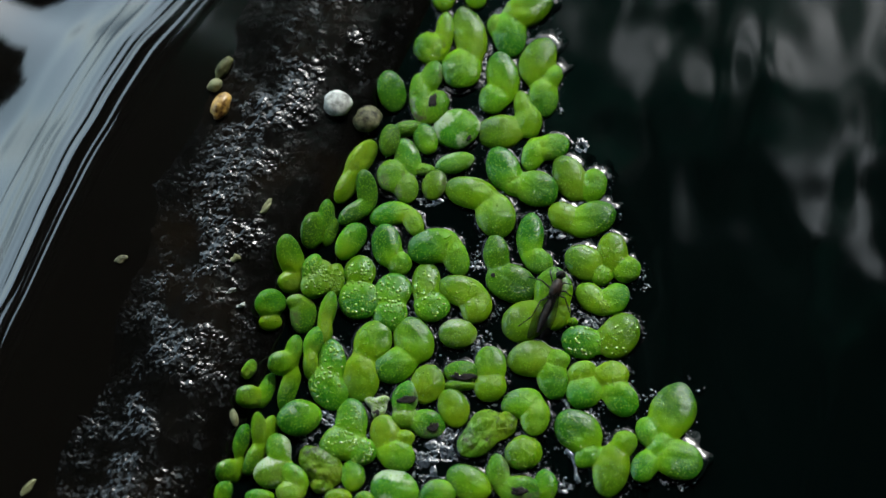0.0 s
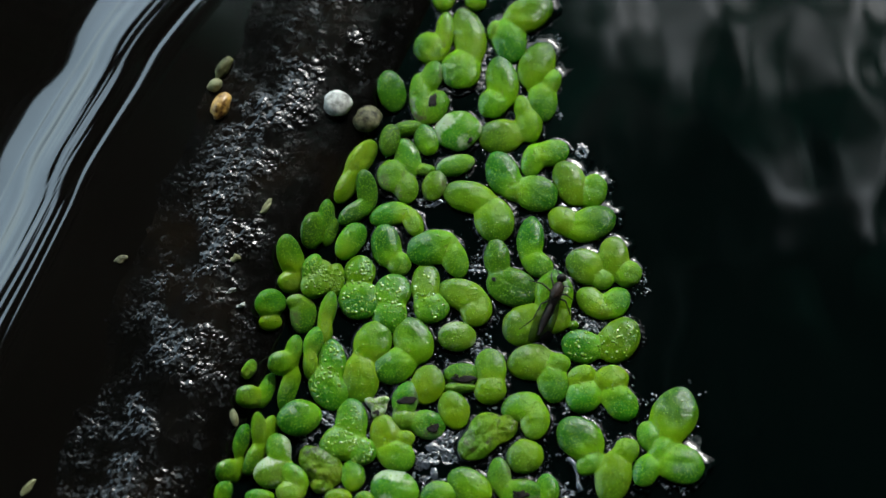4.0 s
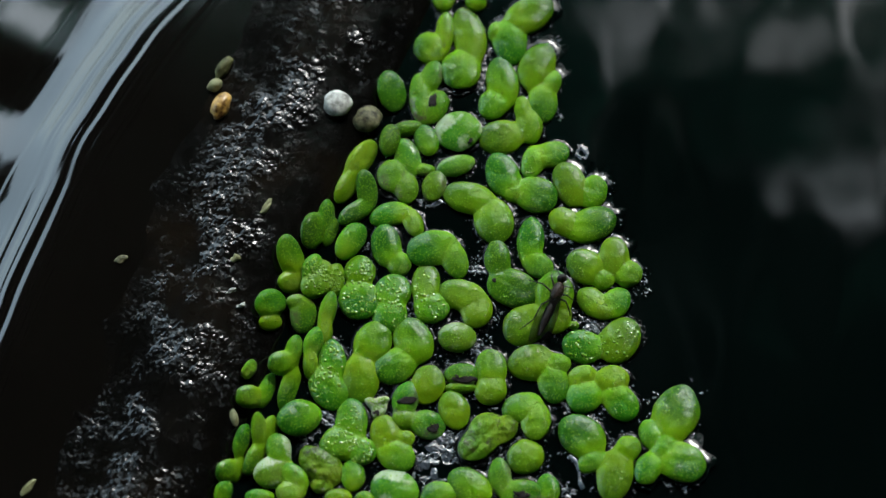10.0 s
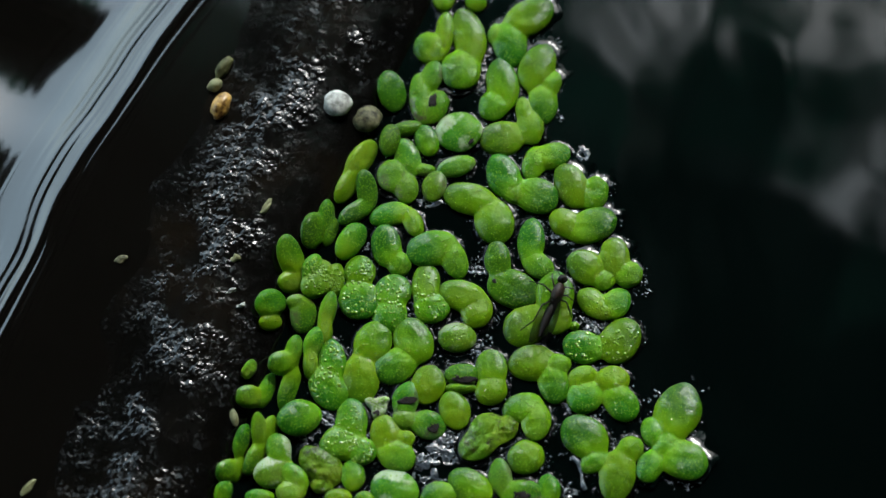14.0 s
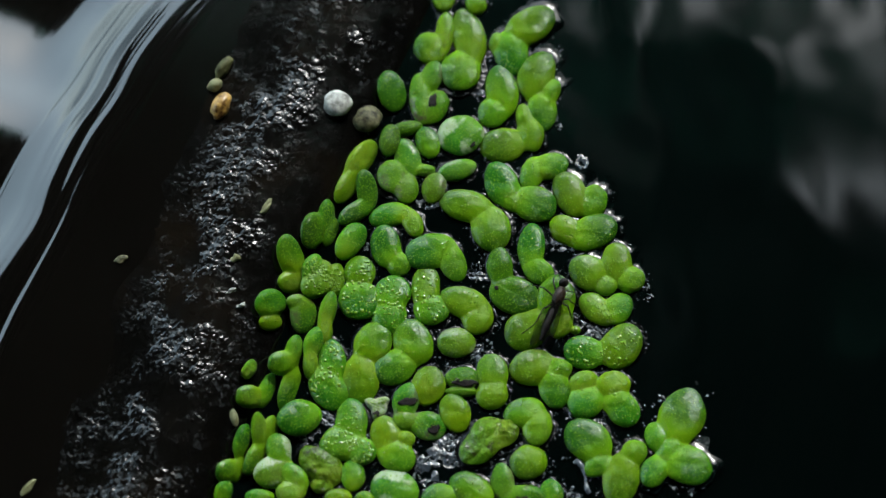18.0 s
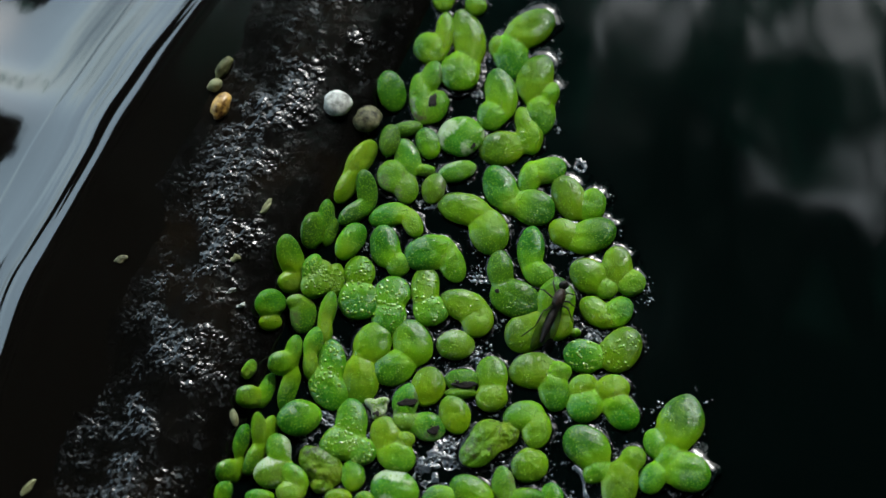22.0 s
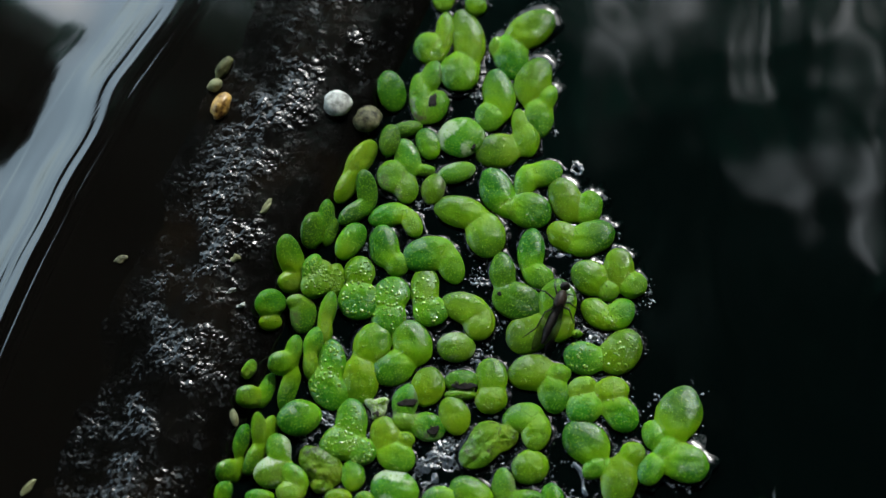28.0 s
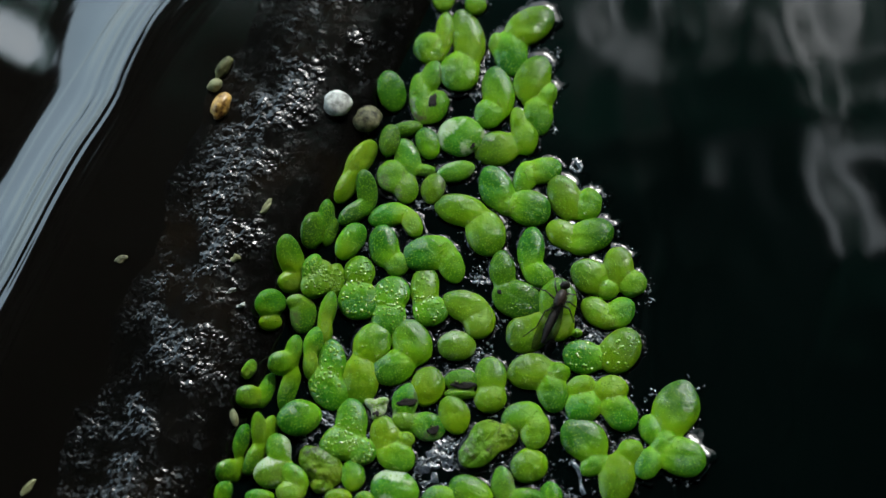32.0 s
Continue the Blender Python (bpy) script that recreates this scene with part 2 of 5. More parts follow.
def canopy():
    na, nz = 240, 70
    az, zen = np.meshgrid(np.linspace(-math.pi, math.pi, na), np.linspace(0.0, radians(91), nz))
    r = 5.0 + 0.5 * lumps(az * 6, zen * 6) + 0.25 * lumps(az * 19, zen * 19)
    r[:, -1] = r[:, 0]
    verts = dome(az.ravel(), zen.ravel(), r.ravel())
    faces = grid(na, nz)
    mid_a, mid_z = az.ravel()[faces].mean(1), zen.ravel()[faces].mean(1)
    keep = faces[sky_gap(mid_a, mid_z) < 0]
    tagged(new("tree_canopy", mesh("tree_canopy", verts, keep, FOLIAGE, False)), "dark leafy tree crowns out of view round the pond", "trees", kind="backdrop")
    pieces = []
    for many, spread, span, thick, thin, limit in ((9000, (-58, 30), (0.66, 0.915), 2.5, 4.5, 750), (30000, (-180, 180), (0.0, 1.0), 1, 4, 3500)):
        a, z = np.radians(rng.uniform(*spread, many)), np.arccos(rng.uniform(*span, many))
        g, clump = sky_gap(a, z), lumps(a * 7.0 + 3, z * 9.0)
        keep = (g > -4) & (a < 0.42) & (rng.random(many) > np.clip(g - thick, 0, None) / thin) & (rng.random(many) < 0.75 + 1.1 * clump)
        centres = dome(a[keep], z[keep], rng.uniform(3.9, 4.9, int(keep.sum())))[:limit]
        for c in centres:
            q = Euler(rng.uniform(-3, 3, 3)).to_matrix()
            w, l = rng.uniform(0.025, 0.05), rng.uniform(0.06, 0.12)
            pts = [(-l, 0, 0), (-l * 0.3, w, 0.01), (l * 0.4, w * 0.8, 0.01), (l, 0, 0), (l * 0.4, -w * 0.8, 0.01), (-l * 0.3, -w, 0.01)]
            pieces.append((np.array([tuple(q @ Vector(p)) for p in pts]) + c, np.array([[0, 1, 2, 3], [0, 3, 4, 5]])))
    v, f = merged(pieces)
    tagged(new("tree_leaves", mesh("tree_leaves", v, f, TREE_LEAF, False)), "loose green leaves out of view at the crowns' edge", "leaves", kind="stuff")


canopy()

# ---- the water ----


def ripples(x, y):
    """Height and so slope of the open water, in metres, over metres."""
    h = np.zeros_like(x)
    for i in range(26):
        length = 3.6 * MM * (1.14 ** i if i < 14 else 1.12 ** (i - 14))
        a = rng.normal(-0.5 * math.pi if i % 2 else 0.0, 0.6)
        k = 2 * math.pi / length
        h += RIPPLE / k * (1.45 - 0.9 * abs(math.sin(a))) * math.sqrt(2 / 26) * np.sin(k * (x * math.cos(a) + y * math.sin(a)) + rng.uniform(0, 6.28))
    return h


RIPPLE = 0.0135


def open_water():
    xs = np.concatenate([np.linspace(-17.5, 6, 12) * MM, np.arange(6.7, 46, 0.75) * MM, np.linspace(50, 160, 12) * MM, [0.3, 0.6, 1.2, 2.4]])
    ys = np.concatenate([[-1.6, -0.8, -0.4, -0.2], np.arange(-130, 1460, 0.9) * MM, [1.6, 2.0, 2.6, 3.4]])
    X, Y = np.meshgrid(xs, ys)
    swell = np.clip((X / MM - 6) / 6, 0, 1)
    gust = 0.75 + 0.5 * lumps(X * 22 + 3, Y * 22)
    h = ripples(X, Y) * swell ** 1.5 * gust * np.clip((150 - X / MM) / 90, 0, 1) * np.clip((Y + 0.19) / 0.05, 0, 1) * np.clip((1.55 - Y) / 0.08, 0, 1)
    return tagged(new("pond_water", mesh("pond_water", np.column_stack([X.ravel(), Y.ravel(), h.ravel()]), grid(len(xs), len(ys)), WATER)),
                  "dark rippled pond water mirroring trees and sky", "water", kind="structure")


WATER_SHEET = open_water()

# Lower, still water all round, out to the banks.
n = 61
s = np.linspace(-1, 1, n)
gx, gy = np.meshgrid(np.sign(s) * np.abs(s) ** 2 * 40, np.sign(s) * np.abs(s) ** 2 * 40)
gz = -0.045 + 0.001 * lumps(gx * 9, gy * 9)
tagged(new("still_water", mesh("still_water", np.column_stack([gx.ravel(), gy.ravel(), gz.ravel()]), grid(n, n), WATER)),
       "wide dark still water under the trees", "water", kind="structure")

# The stream beyond the stone runs round a wide bend whose centre is here.
BEND = (74.4, -38.8)
BEND_R = 108.8


def stream():
    """Water sliding round the bend and down off the stone: long streaks along the flow, steeper and flatter in turn."""
    d = np.concatenate([np.arange(-9.0, -1, 0.5), np.arange(-1.0, 6, 0.06), np.arange(6, 18, 0.2), np.arange(18, 40, 0.8), [60, 100, 180, 300]])
    na = 900
    Dm, A = np.meshgrid(d, np.arange(na + 1) * 2 * math.pi / na)

    def streak(x, long, shift=0.0):
        """Noise across the flow, drawn out to a length along it."""
        many = round(2 * math.pi * BEND_R / long)
        return lumps(x + shift, A / (2 * math.pi) * many, many)

    q = Dm + (1.1 * streak(Dm * 0, 9.0, 5.5) + 0.3 * streak(Dm * 0, 3.6, 9.3)) * np.clip((Dm + 1) / 3, 0, 1)
    slope = 2 + 31 * np.clip((q + 0.1) / 4.2, 0, 1) ** 1.1
    fine = np.exp(-((q - 2.0) / 2.2) ** 2)
    slope += fine * (6 * streak(q * 1.3, 22, 7) + 22 * streak(q * 3.0, 20, 3) + 15 * streak(q * 6.5, 18, 13))
    slope += (1 - fine) * np.clip((q - 1) / 2, 0, 1) * (5 * streak(q / 2.6, 7, 1) + 4 * streak(q * 1.6, 18, 3) + 3 * streak(q * 3.6, 24, 1))
    slope -= 18 * np.clip(streak(q / 4.0, 8, 11) - 0.05, 0, 1) * np.clip((q - 3) / 3, 0, 1)
    bay = np.clip((q - 5.2 - 4.4 * streak(q / 16, 17, 21) - 1.0 * streak(q / 8, 6, 2)) / 7.0, 0, 1)
    slope *= 1 - 0.95 * bay * bay * (3 - 2 * bay)
    slope = slope * np.clip((q + 1.2) / 1.4, 0, 1) + 0.5 * streak(q / 1.5, 5)
    slope = slope * np.clip((34 - q) / 16, 0, 1)
    z = -np.cumsum(np.tan(np.radians(slope)) * np.gradient(d)[None, :], axis=1)
    z = z - z[:, :1] + 0.93
    R = BEND_R + Dm
    v = np.column_stack([(R * np.cos(A)).ravel(), (R * np.sin(A)).ravel(), z.ravel()]) * MM
    return tagged(new("stream_water", mesh("stream_water", v, grid(len(d), na + 1), SLIDE)),
                  "smooth streaked water running down beside the stone", "water", kind="structure")


STREAM = stream()

# ---- the stone between the two waters ----
XR = (0.00146, 0.36822, -8.86488)
XL = (0.00366, 0.29675, -27.1726)


def stone_profile(u):
    """Height in millimetres across the stone: drowned on the stream's side, a low back, steep on the pond's."""
    rise = np.interp(u, [-0.1, 0.0, 0.22, 0.40, 0.52, 0.64], [-0.9, 0.0, 0.86, 0.98, 1.22, 1.5])
    fall = 1.5 * np.cos(np.clip((u - 0.64) / 0.36, 0, 1) * math.pi / 2) ** 0.7
    return np.where(u < 0.64, rise, fall) - np.clip(u - 1, 0, 1) * 40


def stone():
    ys = np.concatenate([np.linspace(-46, -24, 60), np.linspace(-23.9, 26, 740), np.linspace(26.4, 54, 70)])
    nu, nv = 400, len(ys)
    U, Y = np.meshgrid(np.linspace(-0.04, 1.08, nu), ys)
    left, right = np.polyval(XL, Y), np.polyval(XR, Y)
    X = left + (right - left) * U + (0.6 * lumps(Y / 5.0 + 70, Y * 0) + 0.4 * lumps(Y / 1.6 + 20, U * 3)) * np.clip((0.5 - U) / 0.3, 0, 1)
    z = stone_profile(U)
    body = np.clip((U - 0.30) / 0.25, 0, 1) * np.clip((1.04 - U) / 0.2, 0, 1)
    middle = 0.61 + 0.08 * np.clip((Y - 3) / 8, 0, 1) + 0.05 * np.clip((-Y - 5) / 7, 0, 1) + 0.05 * lumps(Y / 5, Y * 0)
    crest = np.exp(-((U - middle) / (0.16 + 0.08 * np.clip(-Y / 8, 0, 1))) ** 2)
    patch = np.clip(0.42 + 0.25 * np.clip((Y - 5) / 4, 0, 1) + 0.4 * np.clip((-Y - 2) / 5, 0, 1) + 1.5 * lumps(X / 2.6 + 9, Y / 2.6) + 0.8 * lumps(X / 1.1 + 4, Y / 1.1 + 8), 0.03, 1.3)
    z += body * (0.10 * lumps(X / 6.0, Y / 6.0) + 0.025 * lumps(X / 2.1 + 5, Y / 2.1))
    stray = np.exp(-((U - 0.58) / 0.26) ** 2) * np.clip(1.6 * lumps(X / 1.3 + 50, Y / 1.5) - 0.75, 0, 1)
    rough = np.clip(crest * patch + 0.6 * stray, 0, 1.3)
    # Crusty grains, on axes turned away from the stone's own.
    c, sn = math.cos(0.9), math.sin(0.9)
    gx, gy = X * c + Y * sn, Y * c - X * sn
    high = 0.65 + 0.6 * lumps(gx / 0.45 + 7, gy / 0.45)
    grit = 0.10 * high * domes(gx / 0.36, gy / 0.36) + 0.07 * domes(gx / 0.21 + 40, gy / 0.21 + 11) + 0.045 * domes(gx / 0.14 + 9, gy / 0.14)
    z += rough * (grit - 0.12) + (1 - crest) * body * 0.006 * lumps(X / 0.4, Y / 0.4)
    z += 0.008 * body * lumps(X / 0.8, Y / 0.8)
    z[0, :] = z[-1, :] = z[:, 0] = z[:, -1] = -30
    v = np.column_stack([X.ravel(), Y.ravel(), z.ravel()]) * MM
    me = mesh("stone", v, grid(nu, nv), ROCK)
    # How far the painted grey glints reach: wherever the stone is rough.
    me.attributes.new("glint_grey", "FLOAT", "POINT").data.foreach_set("value", np.clip(rough, 0, 1).ravel().astype(np.float32))
    tagged(new("stone", me), "wet black-brown stone with a rough glistening crest", "stone")
    return v / MM


STONE = stone()


def stone_height(x, y):
    """The stone's height under a place, in millimetres: the mean of the nearest points."""
    near = np.argsort((STONE[:, 0] - x) ** 2 + (STONE[:, 1] - y) ** 2)[:40]
    return float(STONE[near, 2].mean())


# ---- duckweed ----
MODES = (
    (0, 0.24, 0.2, 0.25, 0.33, 0.33, 0.26, 0.39, 0.36, 0.35, 0.3, 0.4, 0.37, 0.34, 0.56, 0.5, 0.53, 0.45, 0.5, 0.4, 0.64, 0.51, 0.5, 0.7, 0.53, 0.53, 0.63, 0.91, 0.96, 1.02, 1.08, 1.04, 1.02, 0.98, 1.09, 1.17, 1.17, 1.21, 1.36, 1.5, 1.46, 1.53, 1.31, 1.27, 1.37, 1.55, 1.48, 1.5, 1.31, 1.39, 1.54, 1.6, 1.65, 1.53, 1.55, 1.32),
    (0, -0.15, 0.2, 0.35, -0.26, -0.09, -0.33, 0.96, -0.12, 0.08, -0.95, 0.77, -0.93, -0.87, -0.58, -0.15, -0.1, -0.01, -0.97, 0.58, 0.95, -0.25, -0.6, 1.16, -0.77, -0.73, -0.11, 1.06, -2.59, -1.34, -0.57, -0.59, -1.83, -1.5, -2.09, -0.39, -0.86, 0.3, 1.11, 0.61, 1.16, -0.34, -1.99, 0.88, 0.28, 0.85, 0.58, -0.12, -0.13, -0.09, 0.94, 2.61, 2.4, 0.58, -1.31, -0.63),
    (0, -0.53, -0.59, -0.5, -0.55, -0.76, -0.54, -0.92, -0.07, -0.37, 0.25, -1.07, -0.28, -0.27, -1.32, -1.57, -1.5, -0.56, -0.77, -1.34, -1.99, -0.6, -0.37, -1.43, -0.55, -1.03, -0.66, -0.67, -0.05, -0.72, -1.19, -0.97, -0.93, -0.62, -0.22, -1.04, -0.83, -1.27, -1.26, -0.48, -0.78, 0.25, 1.11, 0.25, 0.32, 0.25, 1.16, 1.6, 1.52, 1.85, 0.74, 0.7, 0.54, 1.08, 1.34, 2.86),
    (0, 0.35, 0.24, -0.66, 0.43, -0.65, -0.33, -0.79, -0.69, -0.23, -0.74, -1.07, -1.18, -0.13, -1.17, -1.54, -0.86, -0.12, -0.56, -0.49, -1.36, -0.62, -0.85, -2.64, -1.14, -0.68, -0.46, -1.45, -1.85, 0.66, 1.15, 1.75, 0.68, 0.61, 0.6, 1.6, 1.27, 1.63, 1.05, -0.39, 1.02, 0.3, -0.39, 1.5, 1.12, 0.4, -0.25, -0.39, 0.08, -0.27, 0.44, -0.09, -1.26, 1.08, -0.66, -2.28),
)
TIMES = [i * 0.5 for i in range(8)] + [5.5 + i * 0.5 for i in range(19)] + [16.5 + i * 0.5 for i in range(19)] + [27.5 + i * 0.5 for i in range(10)]
DRIFTING = []


def drifts(ob, base, drift):
    """Notes a thing that the raft carries along."""
    ob.matrix_basis = base
    if drift:
        DRIFTING.append((ob, base, drift))


WORDS = {"fresh": "fresh green", "bright": "bright yellow-green", "deep": "deep green", "dewy": "dew-covered green", "pale": "pale green",
         "sheen": "whitish sheened green", "spot": "brown-spotted green", "dead": "withered olive-brown", "white": "bleached white"}
COUNT = {1: "a single plump frond", 2: "two joined fronds", 3: "three joined fronds", 4: "four joined fronds", 5: "five joined fronds"}
RHO = np.array([0.001, 0.12, 0.24, 0.36, 0.48, 0.59, 0.69, 0.78, 0.86, 0.92, 0.965, 0.99, 1.0, 0.98, 0.86])
SEGS = 56


def frond_shapes(fronds, seed, crumple=0.0):
    """The joined plump leaves of one plant, flowing into one another at their joints. For each: vertices in metres, its long axis along x."""
    joint, size = 0.085, sum(min(f[2], f[3]) for f in fronds) / len(fronds)
    high = 0.26 + 0.14 * size

    def near(x, y):
        """How far out each leaf has the point, from 0 at its middle to 1 at its rim, and the depth inside all of them."""
        rho = []
        for k, (cx, cy, a, b, turn) in enumerate(fronds):
            c, sn = math.cos(radians(turn)), math.sin(radians(turn))
            lx, ly = (x - cx) * c + (y - cy) * sn, (y - cy) * c - (x - cx) * sn
            th = np.arctan2(ly / b, lx / a)
            o = 1 + 0.04 * np.cos(th) + (0.045 + 0.08 * crumple) * lumps(np.cos(th) * 1.4 + seed + 9 * k, np.sin(th) * 1.4 + seed * 2.1) + 0.012 * lumps(np.cos(th) * 3.5 + seed, np.sin(th) * 3.5 + k)
            rho.append(np.hypot(lx / a, ly / b) / o)
        rho = np.array(rho)
        d = (rho - 1) * np.array([min(f[2], f[3]) for f in fronds]).reshape(-1, *([1] * x.ndim))
        return rho, -joint * np.log(np.exp(-np.clip(d / joint, -30, 30)).sum(0))

    def surface(x, y):
        """The height of the leaves' upper side, and the depth inside their outline."""
        depth = near(x, y)[1]
        z = high * (1 - np.clip(1 + depth / size, 0, 1) ** 2.4) ** 0.6
        soft = np.clip(-depth / 0.3, 0, 1)
        z += soft * (0.06 * lumps(x / 1.3 + seed, y / 1.3) + 0.028 * lumps(x / 0.5, y / 0.5 + seed) + 0.011 * lumps(x / 0.2, y / 0.2 + seed))
        z += soft * crumple * (0.13 * lumps(x / 0.45 + seed, y / 0.45) - 0.09 * np.abs(lumps(x / 0.28, y / 0.28 + seed)))
        return z, depth

    made = []
    th = np.arange(SEGS) * 2 * math.pi / SEGS
    steps = np.linspace(0.04, 1.45, 142)
    for k, (cx, cy, a, b, turn) in enumerate(fronds):
        c, sn = math.cos(radians(turn)), math.sin(radians(turn))
        TH, ST = np.meshgrid(th, steps)
        lx, ly = a * ST * np.cos(TH), b * ST * np.sin(TH)
        rho, depth = near(cx + lx * c - ly * sn, cy + lx * sn + ly * c)
        out = (depth > 0) | (rho[k] > rho.min(0) + 0.2)
        out[-1, :] = True
        reach = steps[np.maximum(out.argmax(0) - 1, 0)]
        reach = (np.roll(reach, 1) + 2 * reach + np.roll(reach, -1)) / 4
        TH, RR = np.meshgrid(th, RHO)
        lx, ly = a * RR * reach * np.cos(TH), b * RR * reach * np.sin(TH)
        px, py = cx + lx * c - ly * sn, cy + lx * sn + ly * c
        z, _ = surface(px, py)
        rho = np.sort(near(px, py)[0] - near(px, py)[0][k], axis=0)
        z += 0.14 * np.minimum(rho[0], 0)  # past the joint it dips under its neighbour
        z[-2, :], z[-1, :] = -0.12, -0.17
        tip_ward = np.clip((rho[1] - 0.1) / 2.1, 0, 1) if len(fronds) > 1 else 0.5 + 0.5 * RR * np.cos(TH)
        made.append((np.column_stack([lx.ravel(), ly.ravel(), z.ravel()]) * MM, grid(SEGS, len(RHO), True)[:, ::-1], tip_ward.ravel()))
    return made, surface


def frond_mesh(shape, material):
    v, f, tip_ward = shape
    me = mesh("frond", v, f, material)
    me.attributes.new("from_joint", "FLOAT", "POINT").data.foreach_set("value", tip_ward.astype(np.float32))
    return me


BEAD, BEAD_FACES = blob(1, 1, 1, 8, 8)
BEAD, BEAD_FACES = BEAD[:40], BEAD_FACES[:32]  # the upper part of a bead


def skirt_shape(a, b, seed, reach=1.0, turn=0.0):
    """The water that climbs a leaf's rim; with a reach above 1 it spreads wide and smooth towards the open water."""
    th = np.arange(SEGS) * 2 * math.pi / SEGS
    TH, OF = np.meshgrid(th, np.array([-0.08, 0.0, 0.05, 0.11, 0.20, 0.36]))
    _, HI = np.meshgrid(th, np.array([0.15, 0.12, 0.075, 0.038, 0.016, 0.002]))
    spread = 1 + (reach - 1) * np.clip(np.cos(TH + radians(turn) - radians(70)), 0, 1)
    calm = 1 / spread
    wide = spread * (0.75 + 0.6 * lumps(np.cos(TH) * 3.4 + seed, np.sin(TH) * 3.4))
    o = 1 + 0.04 * np.cos(TH)
    x, y = (a * o + OF * wide) * np.cos(TH), (b * o + OF * wide) * np.sin(TH)
    grain = 0.7 + 0.7 * calm * lumps(x / 0.3 + seed, y / 0.3) + 0.5 * calm ** 2 * lumps(x / 0.14 + seed, y / 0.14)
    z = HI * (0.85 + 0.15 * spread) * grain - 0.2 + 0.006
    return np.column_stack([x.ravel(), y.ravel(), z.ravel()]) * MM, grid(SEGS, 6, True)[:, ::-1]


def duckweed(at, tilt, fronds, drift, look_of, discs=()):
    """One plant: its joined fronds, water beads on them and the raised rim of water round it. Millimetres and degrees."""
    root = new("duckweed_plant")
    tagged(root, f"{WORDS[look_of]} duckweed with {COUNT[len(fronds)]} " + ("clinging to wet stone" if tilt else "afloat on water"), "duckweed", "duckweed raft")
    n = Vector((math.sin(radians(tilt)) * 0.929, -math.sin(radians(tilt)) * 0.37, math.cos(radians(tilt))))
    e1 = Vector((0, 1, 0)).cross(n).normalized()
    base = Matrix((e1, n.cross(e1), n)).transposed().to_4x4()
    base.translation = Vector(at) * MM
    if not tilt:
        base = base @ pose(0, 0, 0, rng.normal(0, 2.2), rng.normal(0, 2.2), 0)
    seed = rng.uniform(0, 50)
    shapes, surface = frond_shapes(fronds, seed, 1.0 if look_of in ("dead", "white") else 0.0)
    for (x, y, a, b, turn), shape in zip(fronds, shapes):
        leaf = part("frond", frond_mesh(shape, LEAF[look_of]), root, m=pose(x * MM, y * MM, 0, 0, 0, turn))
        beads = []
        heavy = look_of == "dewy"
        many = int(rng.integers(100, 140)) if heavy else int(rng.integers(75, 100))
        r, th = np.sqrt(rng.uniform(0, 0.8, many)), rng.uniform(0, 6.28, many)
        bx, by = a * r * np.cos(th), b * r * np.sin(th)
        c, sn = math.cos(radians(turn)), math.sin(radians(turn))
        bz, depth = surface(x + bx * c - by * sn, y + bx * sn + by * c)
        sizes = 0.024 + 0.14 * rng.random(many) ** 5 if heavy else 0.027 + (0.045 if look_of == "bright" else 0.035) * rng.random(many) ** 3
        for px, py, pz, deep, size in zip(bx, by, bz, depth, sizes):
            if deep < -0.12:
                low = 0.62 - 2.0 * max(size - 0.04, 0)
                beads.append((BEAD * np.array([size, size, size * low]) * MM + np.array([px, py, pz - size * 0.1]) * MM, BEAD_FACES))
        bv, bf = merged(beads)
        tagged(part("dew", mesh("dew", bv, bf, DROP), leaf, "tiny clear water beads"), kind="stuff")
        if not tilt:
            edge = at[0] > 4.4 + 0.25 * (20 - at[1])  # at the raft's edge the open water climbs in a wide smooth curve
            v, f = skirt_shape(a, b, seed, 3.0 if edge else 1.0, turn)
            part("water_rim", mesh("water_rim", v, f, WATER if edge else FILM), root, "water drawn up round the frond",
                 Matrix.LocRotScale((x * MM, y * MM, 0.0), Euler((0, 0, radians(turn))), None))
    # Thin dark discs laid on top stand in for holes and dark spots.
    for x, y, a, b, turn in discs:
        v, f = blob(a * MM, b * MM, 0.024 * MM, 24, 8, 0.55, x + y)
        top = float(surface(np.array([x]), np.array([y]))[0][0])
        part("rotten_patch", mesh("rotten_patch", v, f, BLACK), root, "flat dark brown disc laid on the frond", pose(x * MM, y * MM, (top + 0.004) * MM, 0, 0, turn))
    if not tilt:
        own, foam = np.random.default_rng(int(seed * 1000)), []
        for x, y, a, b, turn in fronds:
            for _ in range(26):
                th, out, size = own.uniform(0, 6.28), own.uniform(0.02, 0.5), 0.022 + 0.07 * own.random() ** 3
                spot = Vector((x, y)) + Matrix.Rotation(radians(turn), 2) @ Vector(((a + out) * math.cos(th), (b + out) * math.sin(th)))
                if surface(np.array([spot.x]), np.array([spot.y]))[1][0] > 0.03:
                    bv, bf = blob(size * MM, size * own.uniform(0.6, 1) * MM, size * 0.8 * MM, 8, 6, 0.3, own.uniform(0, 30))
                    foam.append((bv + np.array([spot.x, spot.y, -0.17]) * MM, bf))
        if foam:
            bv, bf = merged(foam)
            tagged(part("foam", mesh("foam", bv, bf, FOAM), root, "fine glinting foam at the fronds' edge"), kind="stuff")
    drifts(root, base, drift)


